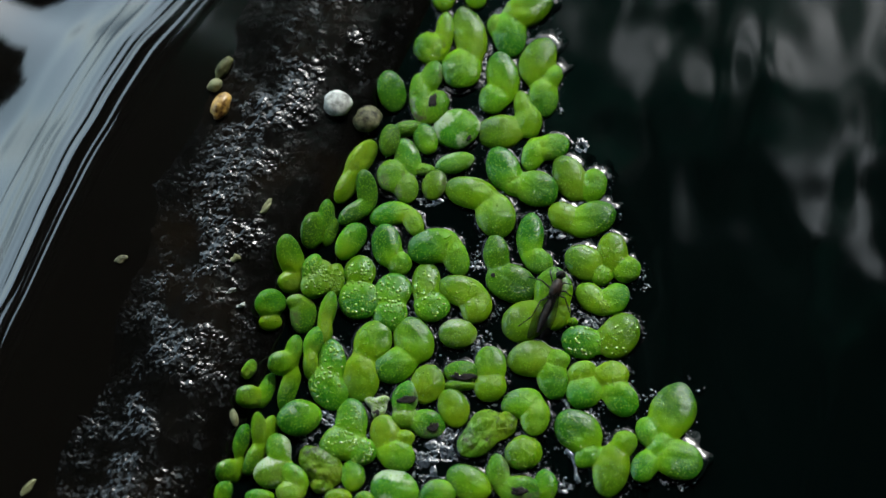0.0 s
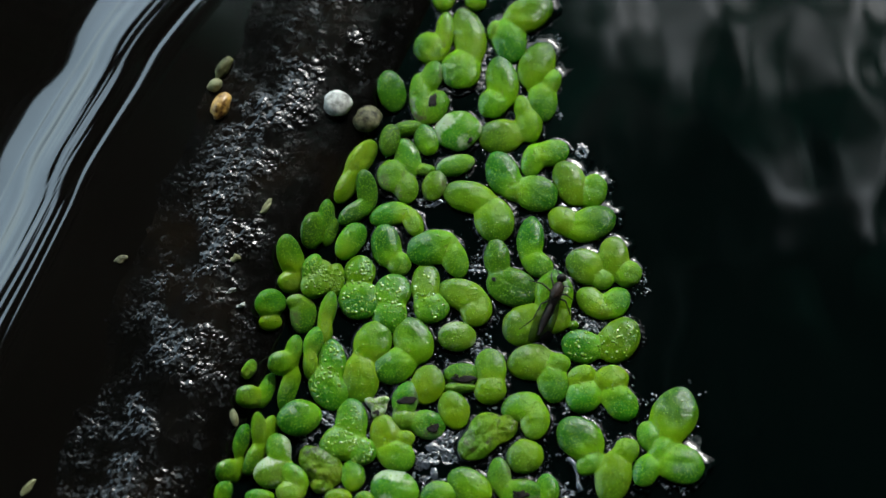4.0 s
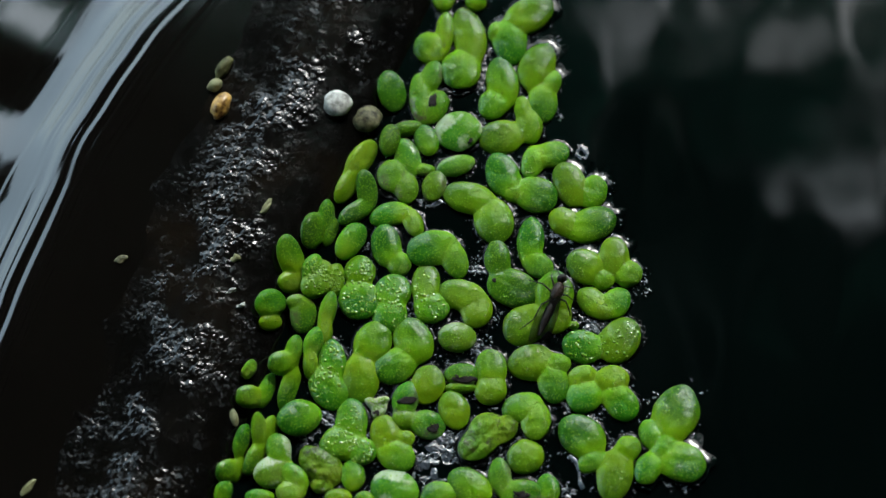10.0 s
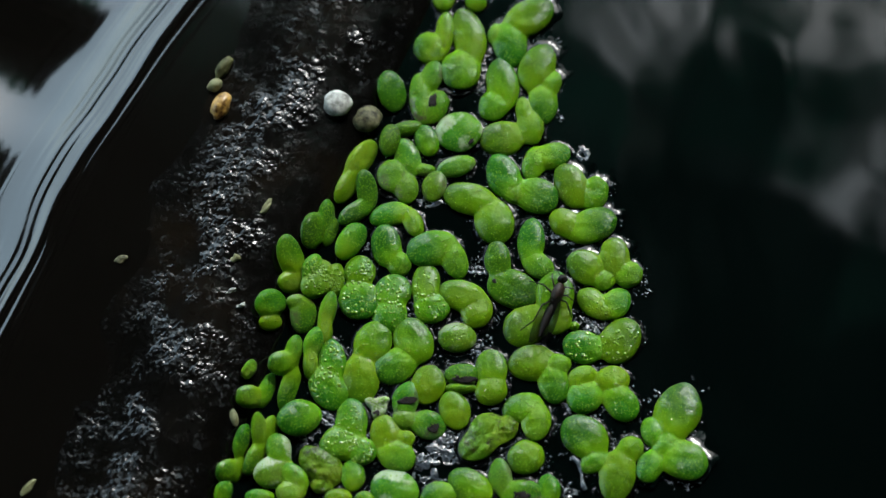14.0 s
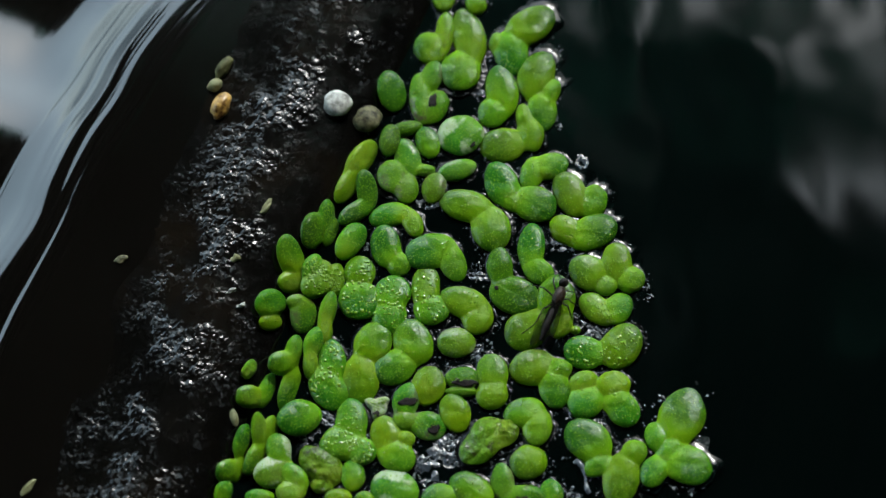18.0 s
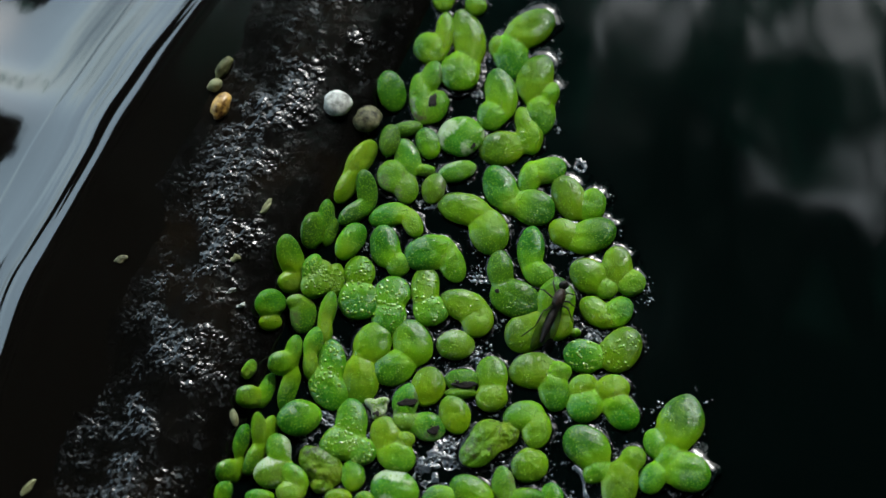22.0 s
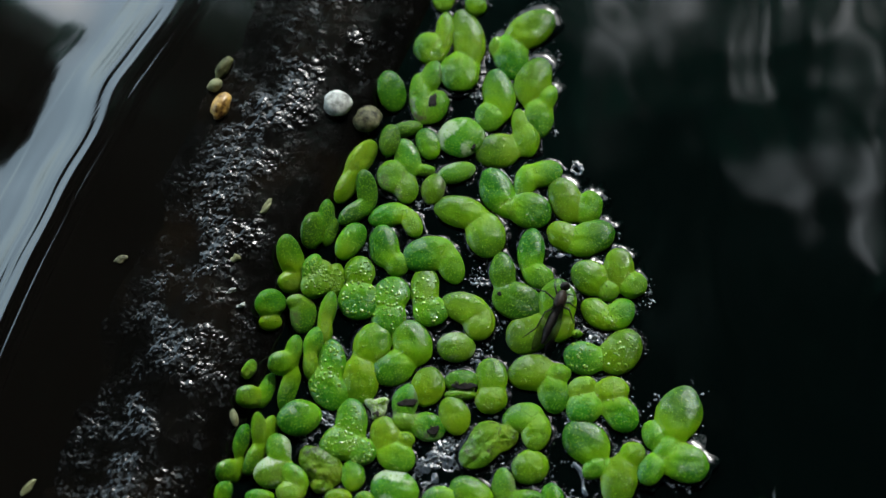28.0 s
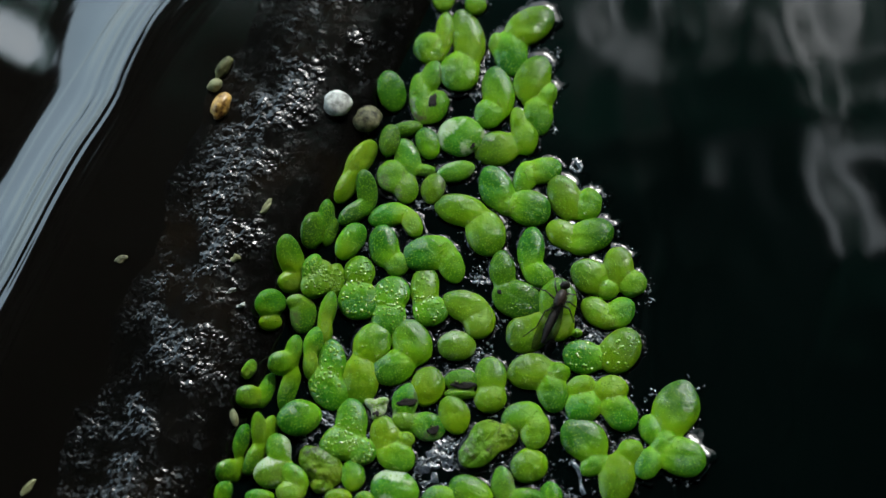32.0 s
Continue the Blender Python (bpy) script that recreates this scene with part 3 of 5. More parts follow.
duckweed((0.04, 20.29, 0.2), 0, [(0, 0, 1.05, 0.8, 90)], (-0.002, 0, 0, 0.001, -0.021, 0.001, 0.001, 0), "fresh")
duckweed((2.43, 20.43, 0.2), 0, [(0, 0, 1, 0.8, 89)], (0.011, -0.007, -0.001, 0.008, -0.393, 0.018, 0.019, 0), "fresh")
duckweed((-0.43, 16.48, 0.2), 0, [(-0.59, -0.2, 1.31, 1.19, -89), (0.55, 0.9, 1.79, 0.66, 86), (0.05, -0.71, 0.82, 0.54, -111)], (-0.003, 0, 0, 0.001, -0.008, 0, 0, 0.001), "bright")
duckweed((1.68, 15.9, 0.2), 0, [(0.29, 1.38, 2.51, 1.25, 101), (-0.3, -1.41, 1.75, 1.5, -104)], (-0.078, -0.006, -0.001, 0.017, -0.177, 0.002, 0.005, 0.015), "fresh")
duckweed((4.95, 18.37, 0.2), 0, [(1.29, 1.12, 2.11, 1.38, 34), (-0.11, -0.98, 1.94, 1.28, -85), (-1.2, -0.11, 0.79, 0.49, -104)], (0.085, -0.021, 0.002, 0.021, -1.307, 0.063, 0.067, -0.007), "fresh")
duckweed((4.08, 12.86, 0.2), 0, [(0.3, 0.75, 2.17, 1.19, 97), (-0.31, -0.78, 1.31, 1.11, -119)], (-0.142, -0.019, -0.049, 0.012, -1.01, 0.03, 0.028, -0.006), "fresh")
duckweed((7.4, 13.61, 0.2), 0, [(-0.49, 1.42, 2.05, 1.3, 67), (-0.08, -1.42, 1.64, 1.09, -89), (0.55, 0, 1.12, 0.71, 67)], (-0.202, -0.025, -0.04, 0.021, -1.098, 0.016, -0.026, -0.011), "fresh")
duckweed((-1.01, 12.34, 0.2), 0, [(0.18, 1.39, 1.38, 0.8, 75), (-0.62, -0.33, 2.06, 0.83, -86), (0.49, -1.01, 1.4, 0.89, -112)], (), "spot", [(0.32, -0.75, 0.51, 0.25, 82)])
duckweed((-3.74, 12.37, 0.5), 20, [(0, 0, 1.59, 1.12, 102)], (0.001, 0, 0, 0, -0.003, 0, 0, 0), "deep")
duckweed((1.06, 9.56, 0.2), 0, [(0, 0, 1.7, 1.64, -149)], (0.233, -0.024, -0.015, 0.001, -0.475, 0.019, 0.001, -0.003), "sheen", [(0.81, -0.97, 0.23, 0.2, 89)])
duckweed((5.39, 10.25, 0.2), 0, [(-1.2, -0.96, 1.72, 1.41, -170), (0.81, -0.09, 1.37, 0.96, -86), (0.38, 1.06, 1.22, 0.61, 97)], (-0.015, -0.045, -0.104, 0.003, -0.999, 0.02, -0.013, -0.005), "fresh")
duckweed((-3.82, 8.34, 0.5), 15, [(0, 0, 1.28, 0.78, 80)], (0.006, -0.001, -0.001, 0, -0.017, 0.001, 0, 0), "deep")
duckweed((-1.26, 8.64, 0.2), 0, [(0, 0, 1.31, 0.87, 105)], (0.129, -0.014, -0.01, 0.001, -0.288, 0.011, 0.001, -0.001), "fresh")
duckweed((-2.62, 9.51, 0.2), 0, [(0, 0, 1.18, 0.63, -168)], (0.012, -0.001, -0.001, 0, -0.029, 0.001, 0, 0), "deep")
duckweed((-2.53, 5.97, 0.2), 0, [(0.01, 1.22, 1.55, 0.91, 106), (-1.05, -0.28, 1.3, 1.16, -86), (-0.13, -1.18, 1.24, 0.9, -89), (1.2, 0.24, 0.76, 0.48, 0)], (0.002, -0.001, -0.002, 0, -0.027, 0.001, 0, 0), "spot")
duckweed((0.89, 6.76, 0.2), 0, [(0, 0, 1.44, 0.81, -162)], (0.104, -0.024, -0.034, 0, -0.527, 0.015, -0.004, -0.003), "pale")
duckweed((-0.65, 4.95, 0.2), 0, [(0, 0, 1.24, 0.87, 76)], (-0.028, -0.007, -0.015, -0.001, -0.219, 0.005, -0.005, -0.002), "spot")
duckweed((-6.29, 5.95, 0.5), 40, [(0.34, 0.98, 1.85, 0.92, 58), (-0.34, -0.98, 1.89, 0.8, -115)], (), "bright")
duckweed((-5.79, 3.56, 0.5), 30, [(0.33, 0.88, 1.44, 0.82, 105), (-0.32, -0.86, 1.62, 0.72, -141)], (), "deep")
duckweed((-2.93, 2.37, 0.2), 0, [(-0.78, 0.31, 1.52, 0.99, -161), (0.79, -0.31, 1.21, 0.69, -69)], (-0.052, -0.005, -0.008, 0.002, -0.064, 0.002, 0, 0), "bright")
duckweed((-8.48, 1.58, 0.5), 35, [(-0.81, -0.51, 1.37, 0.95, -94), (0.13, 0.82, 1.14, 0.63, 90), (0.68, -0.3, 1.14, 0.56, -106)], (), "deep")
duckweed((-6.55, 0.34, 0.5), 25, [(0, 0, 1.63, 0.94, 59)], (-0.006, -0.001, -0.001, 0, -0.005, 0, 0, 0), "bright")
duckweed((-10.63, -1.91, 0.82), 40, [(-0.25, 0.84, 1.58, 1.06, 120), (0.26, -0.86, 1.15, 0.84, -160)], (), "bright")
duckweed((-3.51, -0.56, 0.2), 0, [(-0.44, 0.62, 1.65, 1.06, 98), (0.46, -0.64, 0.92, 0.84, -85)], (-0.1, -0.015, -0.02, 0.005, -0.059, 0.002, 0.006, 0.003), "fresh")
duckweed((0.06, -0.2, 0.2), 0, [(-0.74, 0.34, 1.87, 1.3, -160), (0.75, -0.34, 1.62, 0.94, -70)], (-0.206, 0, -0.02, 0.002, -0.389, 0.01, -0.021, -0.009), "fresh")
duckweed((2.92, 3.44, 0.2), 0, [(-0.84, 0.9, 1.96, 1.28, 167), (0.84, -0.9, 1.86, 1.41, -86)], (-0.399, -0.023, -0.086, -0.021, -0.979, 0.011, -0.036, -0.009), "fresh")
duckweed((5.39, 5.23, 0.2), 0, [(-1.03, 0.92, 1.87, 1.23, 107), (1.24, -0.57, 1.62, 1.42, -29), (-0.2, -0.34, 0.8, 0.76, -152)], (-0.236, -0.036, -0.101, -0.017, -1.129, 0.02, -0.024, -0.012), "fresh")
duckweed((7.14, 7.77, 0.2), 0, [(-0.61, -0.25, 1.4, 0.87, -106), (0.61, 0.25, 1.41, 1.06, 16)], (-0.247, -0.046, -0.127, -0.025, -1.423, 0.034, -0.021, -0.023), "bright")
duckweed((9.93, 5.22, 0.2), 0, [(-0.82, 0.25, 1.85, 1.18, 107), (0.84, -0.25, 1.34, 0.99, -105)], (-0.128, -0.043, -0.107, -0.02, -1.169, 0.018, -0.007, -0.009), "fresh")
duckweed((9.56, 2.3, 0.2), 0, [(-0.94, 0.13, 1.24, 1.05, 128), (0.91, -0.12, 1.95, 1.33, 27)], (-0.022, -0.042, -0.05, 0.014, -0.978, 0.001, -0.021, 0.005), "fresh")
duckweed((6.37, -0.05, 0.2), 0, [(-0.22, 0.89, 1.76, 0.98, 85), (0.23, -0.91, 1.21, 0.91, -39)], (0.041, -0.024, -0.015, -0.008, -0.785, 0.003, -0.015, 0.008), "fresh")
duckweed((4.28, -1.63, 0.2), 0, [(-0.5, 1.07, 1.55, 0.93, 93), (0.49, -1.05, 1.85, 1.47, -21)], (0.242, -0.016, 0.038, 0.008, -0.927, 0.009, -0.028, -0.009), "deep", [(-0.74, -0.61, 0.2, 0.17, -178)])
duckweed((11.51, -1.36, 0.2), 0, [(-1.56, 0.2, 1.42, 1.29, 137), (0.47, 0.89, 1.6, 1.06, 91), (1.41, -0.35, 1.03, 0.96, 48), (-0.32, -0.76, 0.79, 0.74, -157)], (0.258, -0.021, 0.016, 0.003, -0.78, -0.023, -0.013, 0.021), "fresh")
duckweed((11.18, -4.17, 0.2), 0, [(-0.79, 0.25, 1.32, 0.97, 124), (0.79, 0.17, 1.35, 0.99, 54), (0, -0.43, 0.66, 0.59, -168)], (0.205, -0.02, 0.027, 0.006, -0.76, -0.028, -0.015, 0.02), "bright")
duckweed((7.65, -5.01, 0.2), 0, [(0.11, 1.55, 1.77, 1.35, 90), (-1.93, -0.59, 1.79, 1.46, -142), (0.43, -0.24, 1.13, 0.76, -115), (1.4, -0.73, 0.35, 0.32, 12)], (0.167, -0.026, 0.009, -0.005, -0.597, -0.004, -0.001, 0.019), "fresh")
duckweed((10.96, -7.05, 0.2), 0, [(-1.23, -0.18, 1.51, 1.27, 168), (1.21, 0.18, 1.86, 1.39, 58)], (0.087, -0.037, -0.011, 0.015, -0.78, -0.032, -0.022, 0.018), "dewy")
duckweed((1.92, -3.94, 0.2), 0, [(-0.44, 0.54, 1.77, 1.23, 155), (0.45, -0.56, 1.3, 1.11, -111)], (0.103, -0.017, 0.031, 0.006, -0.824, 0.002, -0.048, -0.025), "fresh")
duckweed((1.1, -6.6, 0.2), 0, [(0, 0, 1.38, 1.13, -180)], (-0.091, -0.02, 0.01, -0.002, -0.649, 0.006, -0.039, -0.023), "pale")
duckweed((3.28, -9.74, 0.2), 0, [(0.01, 0.78, 1.39, 1.12, 94), (-0.01, -0.78, 1.16, 1.11, -148)], (0.056, -0.029, -0.019, 0.016, -0.575, -0.006, -0.03, -0.004), "fresh")
duckweed((7.17, -9.02, 0.2), 0, [(-1.07, 0.56, 1.64, 1.34, -170), (0.41, -0.94, 1.57, 1.08, -84), (0.66, 0.4, 0.95, 0.81, 4)], (0.041, -0.026, -0.022, 0.017, -0.661, -0.015, -0.025, 0.007), "fresh")
duckweed((-11.99, -5.31, 0.88), 40, [(-0.17, 0.63, 1.29, 1, 21), (0.17, -0.64, 0.93, 0.63, -163)], (), "bright")
duckweed((-8.43, -2.3, 0.5), 20, [(-0.32, -0.6, 1.41, 0.97, -141), (0.18, 0.22, 0.9, 0.62, 99), (1, -0.13, 1.24, 0.61, -93), (-0.88, 0.52, 1.04, 0.63, 63)], (), "dewy")
duckweed((-5.83, -2.94, 0.2), 0, [(0.02, 1.07, 1.25, 1.14, 97), (-0.02, -1.05, 1.58, 1.47, -77)], (-0.024, -0.004, -0.004, 0.001, -0.036, 0, 0, 0), "dewy")
duckweed((-3.66, -4.3, 0.2), 0, [(0.05, 0.77, 1.61, 1.31, 61), (-0.05, -0.77, 1.38, 1.25, -85)], (-0.052, -0.01, -0.007, 0.004, -0.18, -0.002, -0.005, -0.002), "dewy")
duckweed((-1.03, -3.72, 0.2), 0, [(-0.18, 0.83, 1.77, 1.01, 86), (0.19, -0.85, 1.31, 1.19, -1)], (-0.048, -0.015, -0.008, 0.006, -0.235, -0.004, -0.005, -0.001), "dewy")
duckweed((-9.98, -4.78, 0.5), 30, [(-0.33, 0.41, 0.72, 0.55, -161), (0.31, -0.39, 1.38, 1.01, -90)], (), "spot")
duckweed((-8.13, -5.79, 0.5), 30, [(0.02, 0.71, 1.46, 0.63, 79), (-0.02, -0.73, 0.97, 0.6, -87)], (), "bright")
duckweed((-9.06, -8.18, 0.5), 30, [(0.02, 0.75, 1.19, 0.7, 72), (-0.02, -0.76, 1.09, 0.59, -85)], (-0.002, -0.001, 0, 0, -0.008, 0, 0, 0), "bright")
duckweed((-10.64, -9.25, 0.5), 35, [(0.23, 1.22, 1.15, 0.65, 84), (-0.5, 0.23, 1.18, 0.87, -163), (0.29, -1.44, 1.69, 0.78, -100)], (), "fresh")
duckweed((-5.3, -8.56, 0.2), 0, [(0.37, 1.24, 1.68, 1.29, 61), (-0.37, -1.22, 1.9, 1.32, -85)], (-0.023, -0.011, -0.007, 0.005, -0.118, -0.001, -0.003, 0.004), "bright")
duckweed((-7.81, -9.66, 0.2), 0, [(0.13, 0.98, 1.59, 0.99, 96), (-0.12, -0.97, 1.74, 1.25, -65)], (-0.001, 0, 0, 0, -0.004, 0, 0, 0), "dewy")
duckweed((-2.61, -8.03, 0.2), 0, [(0.63, 0.93, 1.84, 1.36, 117), (-0.64, -0.93, 1.57, 1.29, -152)], (-0.069, -0.007, -0.01, 0.004, -0.139, -0.005, -0.003, -0.005), "fresh")
duckweed((-12.7, -11.24, 0.5), 40, [(-0.63, -0.33, 1.11, 0.82, -164), (0.62, 0.33, 1.34, 0.61, 76)], (), "bright")
duckweed((-13.35, -9.58, 0.85), 40, [(0, 0, 0.78, 0.5, 62)], (), "dead")
duckweed((-9.74, -12.95, 0.5), 10, [(0, 0, 1.61, 1.27, -163)], (), "fresh")
duckweed((-12.41, -14.58, 0.5), 45, [(-0.36, 0.59, 1.18, 0.61, 104), (0.59, 0.69, 1.16, 0.66, 89), (-0.22, -1.3, 1.42, 0.68, -109)], (), "fresh")
duckweed((-14.07, -16.07, 0.5), 45, [(0.16, 1.36, 1.21, 0.64, 83), (-0.51, -0.8, 0.95, 0.76, -144), (0.35, -0.54, 0.94, 0.5, -97)], (), "fresh")
duckweed((-11.28, -16.17, 0.5), 10, [(0.12, 0.77, 1.23, 0.9, 99), (-0.11, -0.75, 1.45, 1.13, -163)], (), "sheen")
duckweed((-10.12, -17.83, 0.5), 10, [(0.12, 0.49, 1.15, 0.79, 129), (-0.12, -0.49, 1.01, 0.83, -173)], (), "bright")
duckweed((-8.28, -17.02, 0.2), 0, [(-0.01, 0.68, 1.84, 1.12, 136), (0.02, -0.74, 0.72, 0.64, -8)], (), "dead")
duckweed((-6.24, -14.36, 0.2), 0, [(-0.03, 1.2, 1.69, 1.11, 92), (-0.59, -0.26, 1.57, 1.31, -168), (0.67, -0.94, 1.06, 1, -16)], (0, 0, 0, 0, -0.003, 0, 0, 0), "dewy")
duckweed((-6.13, -17.1, 0.2), 0, [(0, 0, 1.13, 0.85, 92)], (), "bright")
duckweed((-3.3, -14.65, 0.2), 0, [(-0.66, 0.57, 1.45, 1.06, 99), (0, -0.87, 1.42, 1.11, -32), (0.69, 0.32, 0.68, 0.61, -2)], (0.012, -0.007, -0.007, -0.001, -0.085, -0.003, -0.003, 0), "bright")
duckweed((-4.5, -12.04, 0.2), 0, [(0.1, -0.1, 0.8, 0.5, 70), (-0.35, 0.3, 0.55, 0.36, 150), (0.4, 0.45, 0.42, 0.3, 30)], (-0.003, -0.007, -0.006, 0.001, -0.076, -0.002, -0.002, 0.001), "white", [(-0.07, -0.5, 0.23, 0.17, 179)])
duckweed((-1.13, -10.45, 0.2), 0, [(0, 0, 1.45, 1.21, 69)], (0.03, -0.018, -0.017, -0.004, -0.132, -0.007, -0.004, -0.002), "bright")
duckweed((-2.13, -12.57, 0.2), 0, [(-0.48, 1.05, 1.32, 0.91, 75), (-0.5, -0.36, 0.9, 0.7, 179), (1, -0.68, 1.28, 1.05, -14)], (0.027, -0.017, -0.016, -0.003, -0.147, -0.007, -0.005, -0.002), "spot", [(-0.39, 0.9, 0.58, 0.25, -175), (1.4, -1.01, 0.35, 0.33, 179)])
duckweed((1.21, -9.97, 0.2), 0, [(0, 0.51, 1.21, 0.8, 0), (0, -0.51, 1.12, 0.4, -180)], (0.03, -0.023, -0.013, 0.007, -0.442, -0.006, -0.022, -0.005), "spot", [(0.12, 0.06, 0.74, 0.25, 175)])
duckweed((0.74, -12.21, 0.2), 0, [(0, 0, 1.49, 1.08, 106)], (0.058, -0.018, -0.018, 0, -0.355, -0.013, -0.015, 0), "bright")
duckweed((3.38, -13.76, 0.2), 0, [(-0.73, -0.24, 2.13, 1.25, -126), (0.78, 0.25, 1.13, 0.83, 65)], (0.098, -0.016, -0.021, -0.001, -0.527, -0.022, -0.022, 0.004), "dead")
duckweed((5.9, -12.27, 0.2), 0, [(-0.45, 0.55, 1.46, 1.14, -165), (0.45, -0.55, 1.46, 1.03, -100)], (0.061, -0.037, -0.023, 0.023, -0.701, -0.017, -0.019, 0.013), "fresh")
duckweed((5.51, -15.38, 0.2), 0, [(0, 0, 1.35, 1.22, -136)], (0.297, -0.007, -0.005, 0.005, -0.668, -0.019, -0.017, 0.005), "fresh")
duckweed((4.44, -17.48, 0.2), 0, [(-0.71, 0.59, 1.34, 0.81, 93), (0.7, -0.58, 1.52, 1.03, 1)], (0.264, -0.012, -0.009, 0.005, -0.65, -0.022, -0.015, 0.007), "spot", [(0.68, -0.75, 0.5, 0.28, -180)])
duckweed((1.76, -17.66, 0.2), 0, [(0, 0, 1.69, 1.26, 140)], (0.148, -0.015, -0.016, 0.001, -0.549, -0.021, -0.018, 0.005), "fresh")
duckweed((-0.34, -18.43, 0.2), 0, [(0, 0, 1.31, 1.06, -156)], (0.071, -0.009, -0.01, 0, -0.298, -0.012, -0.011, 0.002), "fresh")
duckweed((-3.21, -18.11, 0.2), 0, [(0, 0, 1.67, 1.44, 154)], (0.001, 0, 0, 0, -0.006, 0, 0, 0), "sheen")
duckweed((6.93, -17.87, 0.2), 0, [(0, 0, 1.17, 0.81, 88)], (0.301, -0.033, -0.023, 0.007, -0.669, -0.044, 0.009, 0.022), "bright")
duckweed((10.77, -10.37, 0.2), 0, [(-1.19, 0.89, 1.06, 0.83, -151), (-1.02, -0.56, 1.3, 1.22, -132), (0.82, 0.64, 1.21, 1.07, 9), (1.38, -0.96, 1.54, 1.16, -55)], (0.011, -0.032, -0.021, 0.025, -0.75, -0.033, -0.021, 0.021), "bright")
duckweed((10.75, -15.24, 0.2), 0, [(-1.42, 1.32, 1.82, 1.46, 135), (-0.86, -0.41, 1.05, 0.72, -145), (0.71, -1.32, 2.02, 1.22, -101), (1.58, 0.46, 0.96, 0.89, 58)], (0.43, -0.135, -0.089, 0.006, -0.655, -0.157, 0.115, 0.079), "fresh")
duckweed((14.85, -14.73, 0.2), 0, [(0.85, 2.25, 2.3, 1.64, 70), (1.08, -1.21, 1.69, 1.43, -31), (-0.86, 0.79, 1.12, 0.79, 102), (-1.11, -1.63, 1.26, 0.93, -117), (0.02, -0.15, 1.13, 0.82, -117)], (0.37, -0.123, -0.089, 0.032, -0.295, -0.238, 0.086, -0.081), "fresh")
duckweed((-12.35, -18.7, 0.5), 10, [(0, 0, 1.02, 0.58, -176)], (), "bright")
duckweed((-14.84, -18.38, 0.5), 45, [(0, 0, 0.89, 0.68, 71)], (), "bright")
duckweed((-7.03, -18.67, 0.2), 0, [(0, 0, 0.94, 0.68, 179)], (), "bright")
duckweed((-5.31, -18.83, 0.2), 0, [(0, 0, 0.71, 0.68, 175)], (), "fresh")


# ---- flecks of grey film caught between the plants ----
def fleck(at, size, lumps_in_it, drift):
    ob = tagged(new("debris_fleck"), "grey glistening fleck of film between the duckweed", "debris", "debris flecks")
    for _ in range(lumps_in_it):
        r = size * rng.uniform(0.12, 0.36)
        v, f = blob(r * MM, r * rng.uniform(0.35, 1) * MM, r * rng.uniform(0.3, 0.7) * MM, 8, 6, 0.7, rng.uniform(0, 60))
        part("flake", mesh("flake", v, f, FOAM, False), ob,
             m=pose(rng.normal(0, size * 0.5) * MM, rng.normal(0, size * 0.5) * MM, 0.05 * MM, rng.uniform(-40, 40), rng.uniform(-40, 40), rng.uniform(0, 360)))
    drifts(ob, Matrix.Translation((at[0] * MM, at[1] * MM, 0.03 * MM)), drift)


fleck((-1.37, 3.92), 0.36, 9, (-0.046, -0.003, -0.008, 0, -0.119, 0.003, -0.004, -0.002))
fleck((-0.48, 4.05), 0.32, 9, (-0.09, -0.006, -0.019, -0.001, -0.276, 0.005, -0.01, -0.003))
fleck((-1.09, 3.52), 0.24, 8, (-0.082, -0.004, -0.013, 0, -0.195, 0.004, -0.008, -0.003))
fleck((-5.16, 0.22), 0.36, 9, (-0.086, -0.012, -0.017, 0.004, -0.055, 0.002, 0.005, 0.002))
fleck((-5.44, 0.04), 0.24, 8, (-0.073, -0.011, -0.014, 0.004, -0.049, 0.002, 0.004, 0.002))
fleck((2.56, 13.25), 0.4, 10, (-0.099, -0.015, -0.029, 0.014, -0.64, 0.017, 0.016, 0.003))
fleck((2.73, 14.09), 0.24, 8, (-0.101, -0.012, -0.021, 0.016, -0.515, 0.013, 0.013, 0.007))
fleck((8.33, 17.42), 0.4, 9, (0.014, -0.022, -0.01, 0.021, -1.28, 0.053, 0.045, -0.008))
fleck((8.22, 15.99), 0.28, 8, (-0.156, -0.025, -0.035, 0.021, -1.125, 0.023, -0.01, -0.01))
fleck((8.33, 15.04), 0.36, 9, (-0.194, -0.025, -0.04, 0.021, -1.1, 0.017, -0.023, -0.011))
fleck((8.54, 11.01), 0.36, 8, (-0.194, -0.034, -0.076, 0.003, -1.191, 0.023, -0.019, -0.014))
fleck((8.38, 11.56), 0.24, 8, (-0.192, -0.029, -0.057, 0.013, -1.132, 0.019, -0.021, -0.012))
fleck((3.34, 7.59), 0.36, 9, (0.025, -0.046, -0.106, 0.002, -0.935, 0.018, -0.016, -0.004))
fleck((4.11, 7.78), 0.24, 7, (0.021, -0.049, -0.113, 0.002, -0.972, 0.018, -0.017, -0.004))
fleck((7.9, 3.25), 0.32, 9, (-0.074, -0.04, -0.068, 0, -1.037, 0.007, -0.018, 0))
fleck((8.27, 1.46), 0.48, 11, (-0.011, -0.039, -0.047, 0.009, -0.954, 0.001, -0.019, 0.006))
fleck((9.14, 1.02), 0.36, 9, (-0.002, -0.04, -0.045, 0.012, -0.956, 0, -0.019, 0.006))
fleck((7.14, 1.28), 0.32, 9, (-0.045, -0.032, -0.043, -0.003, -0.905, 0.004, -0.019, 0.004))
fleck((2.15, -1.19), 0.44, 9, (0.141, -0.015, 0.025, 0.006, -0.826, 0.008, -0.029, -0.01))
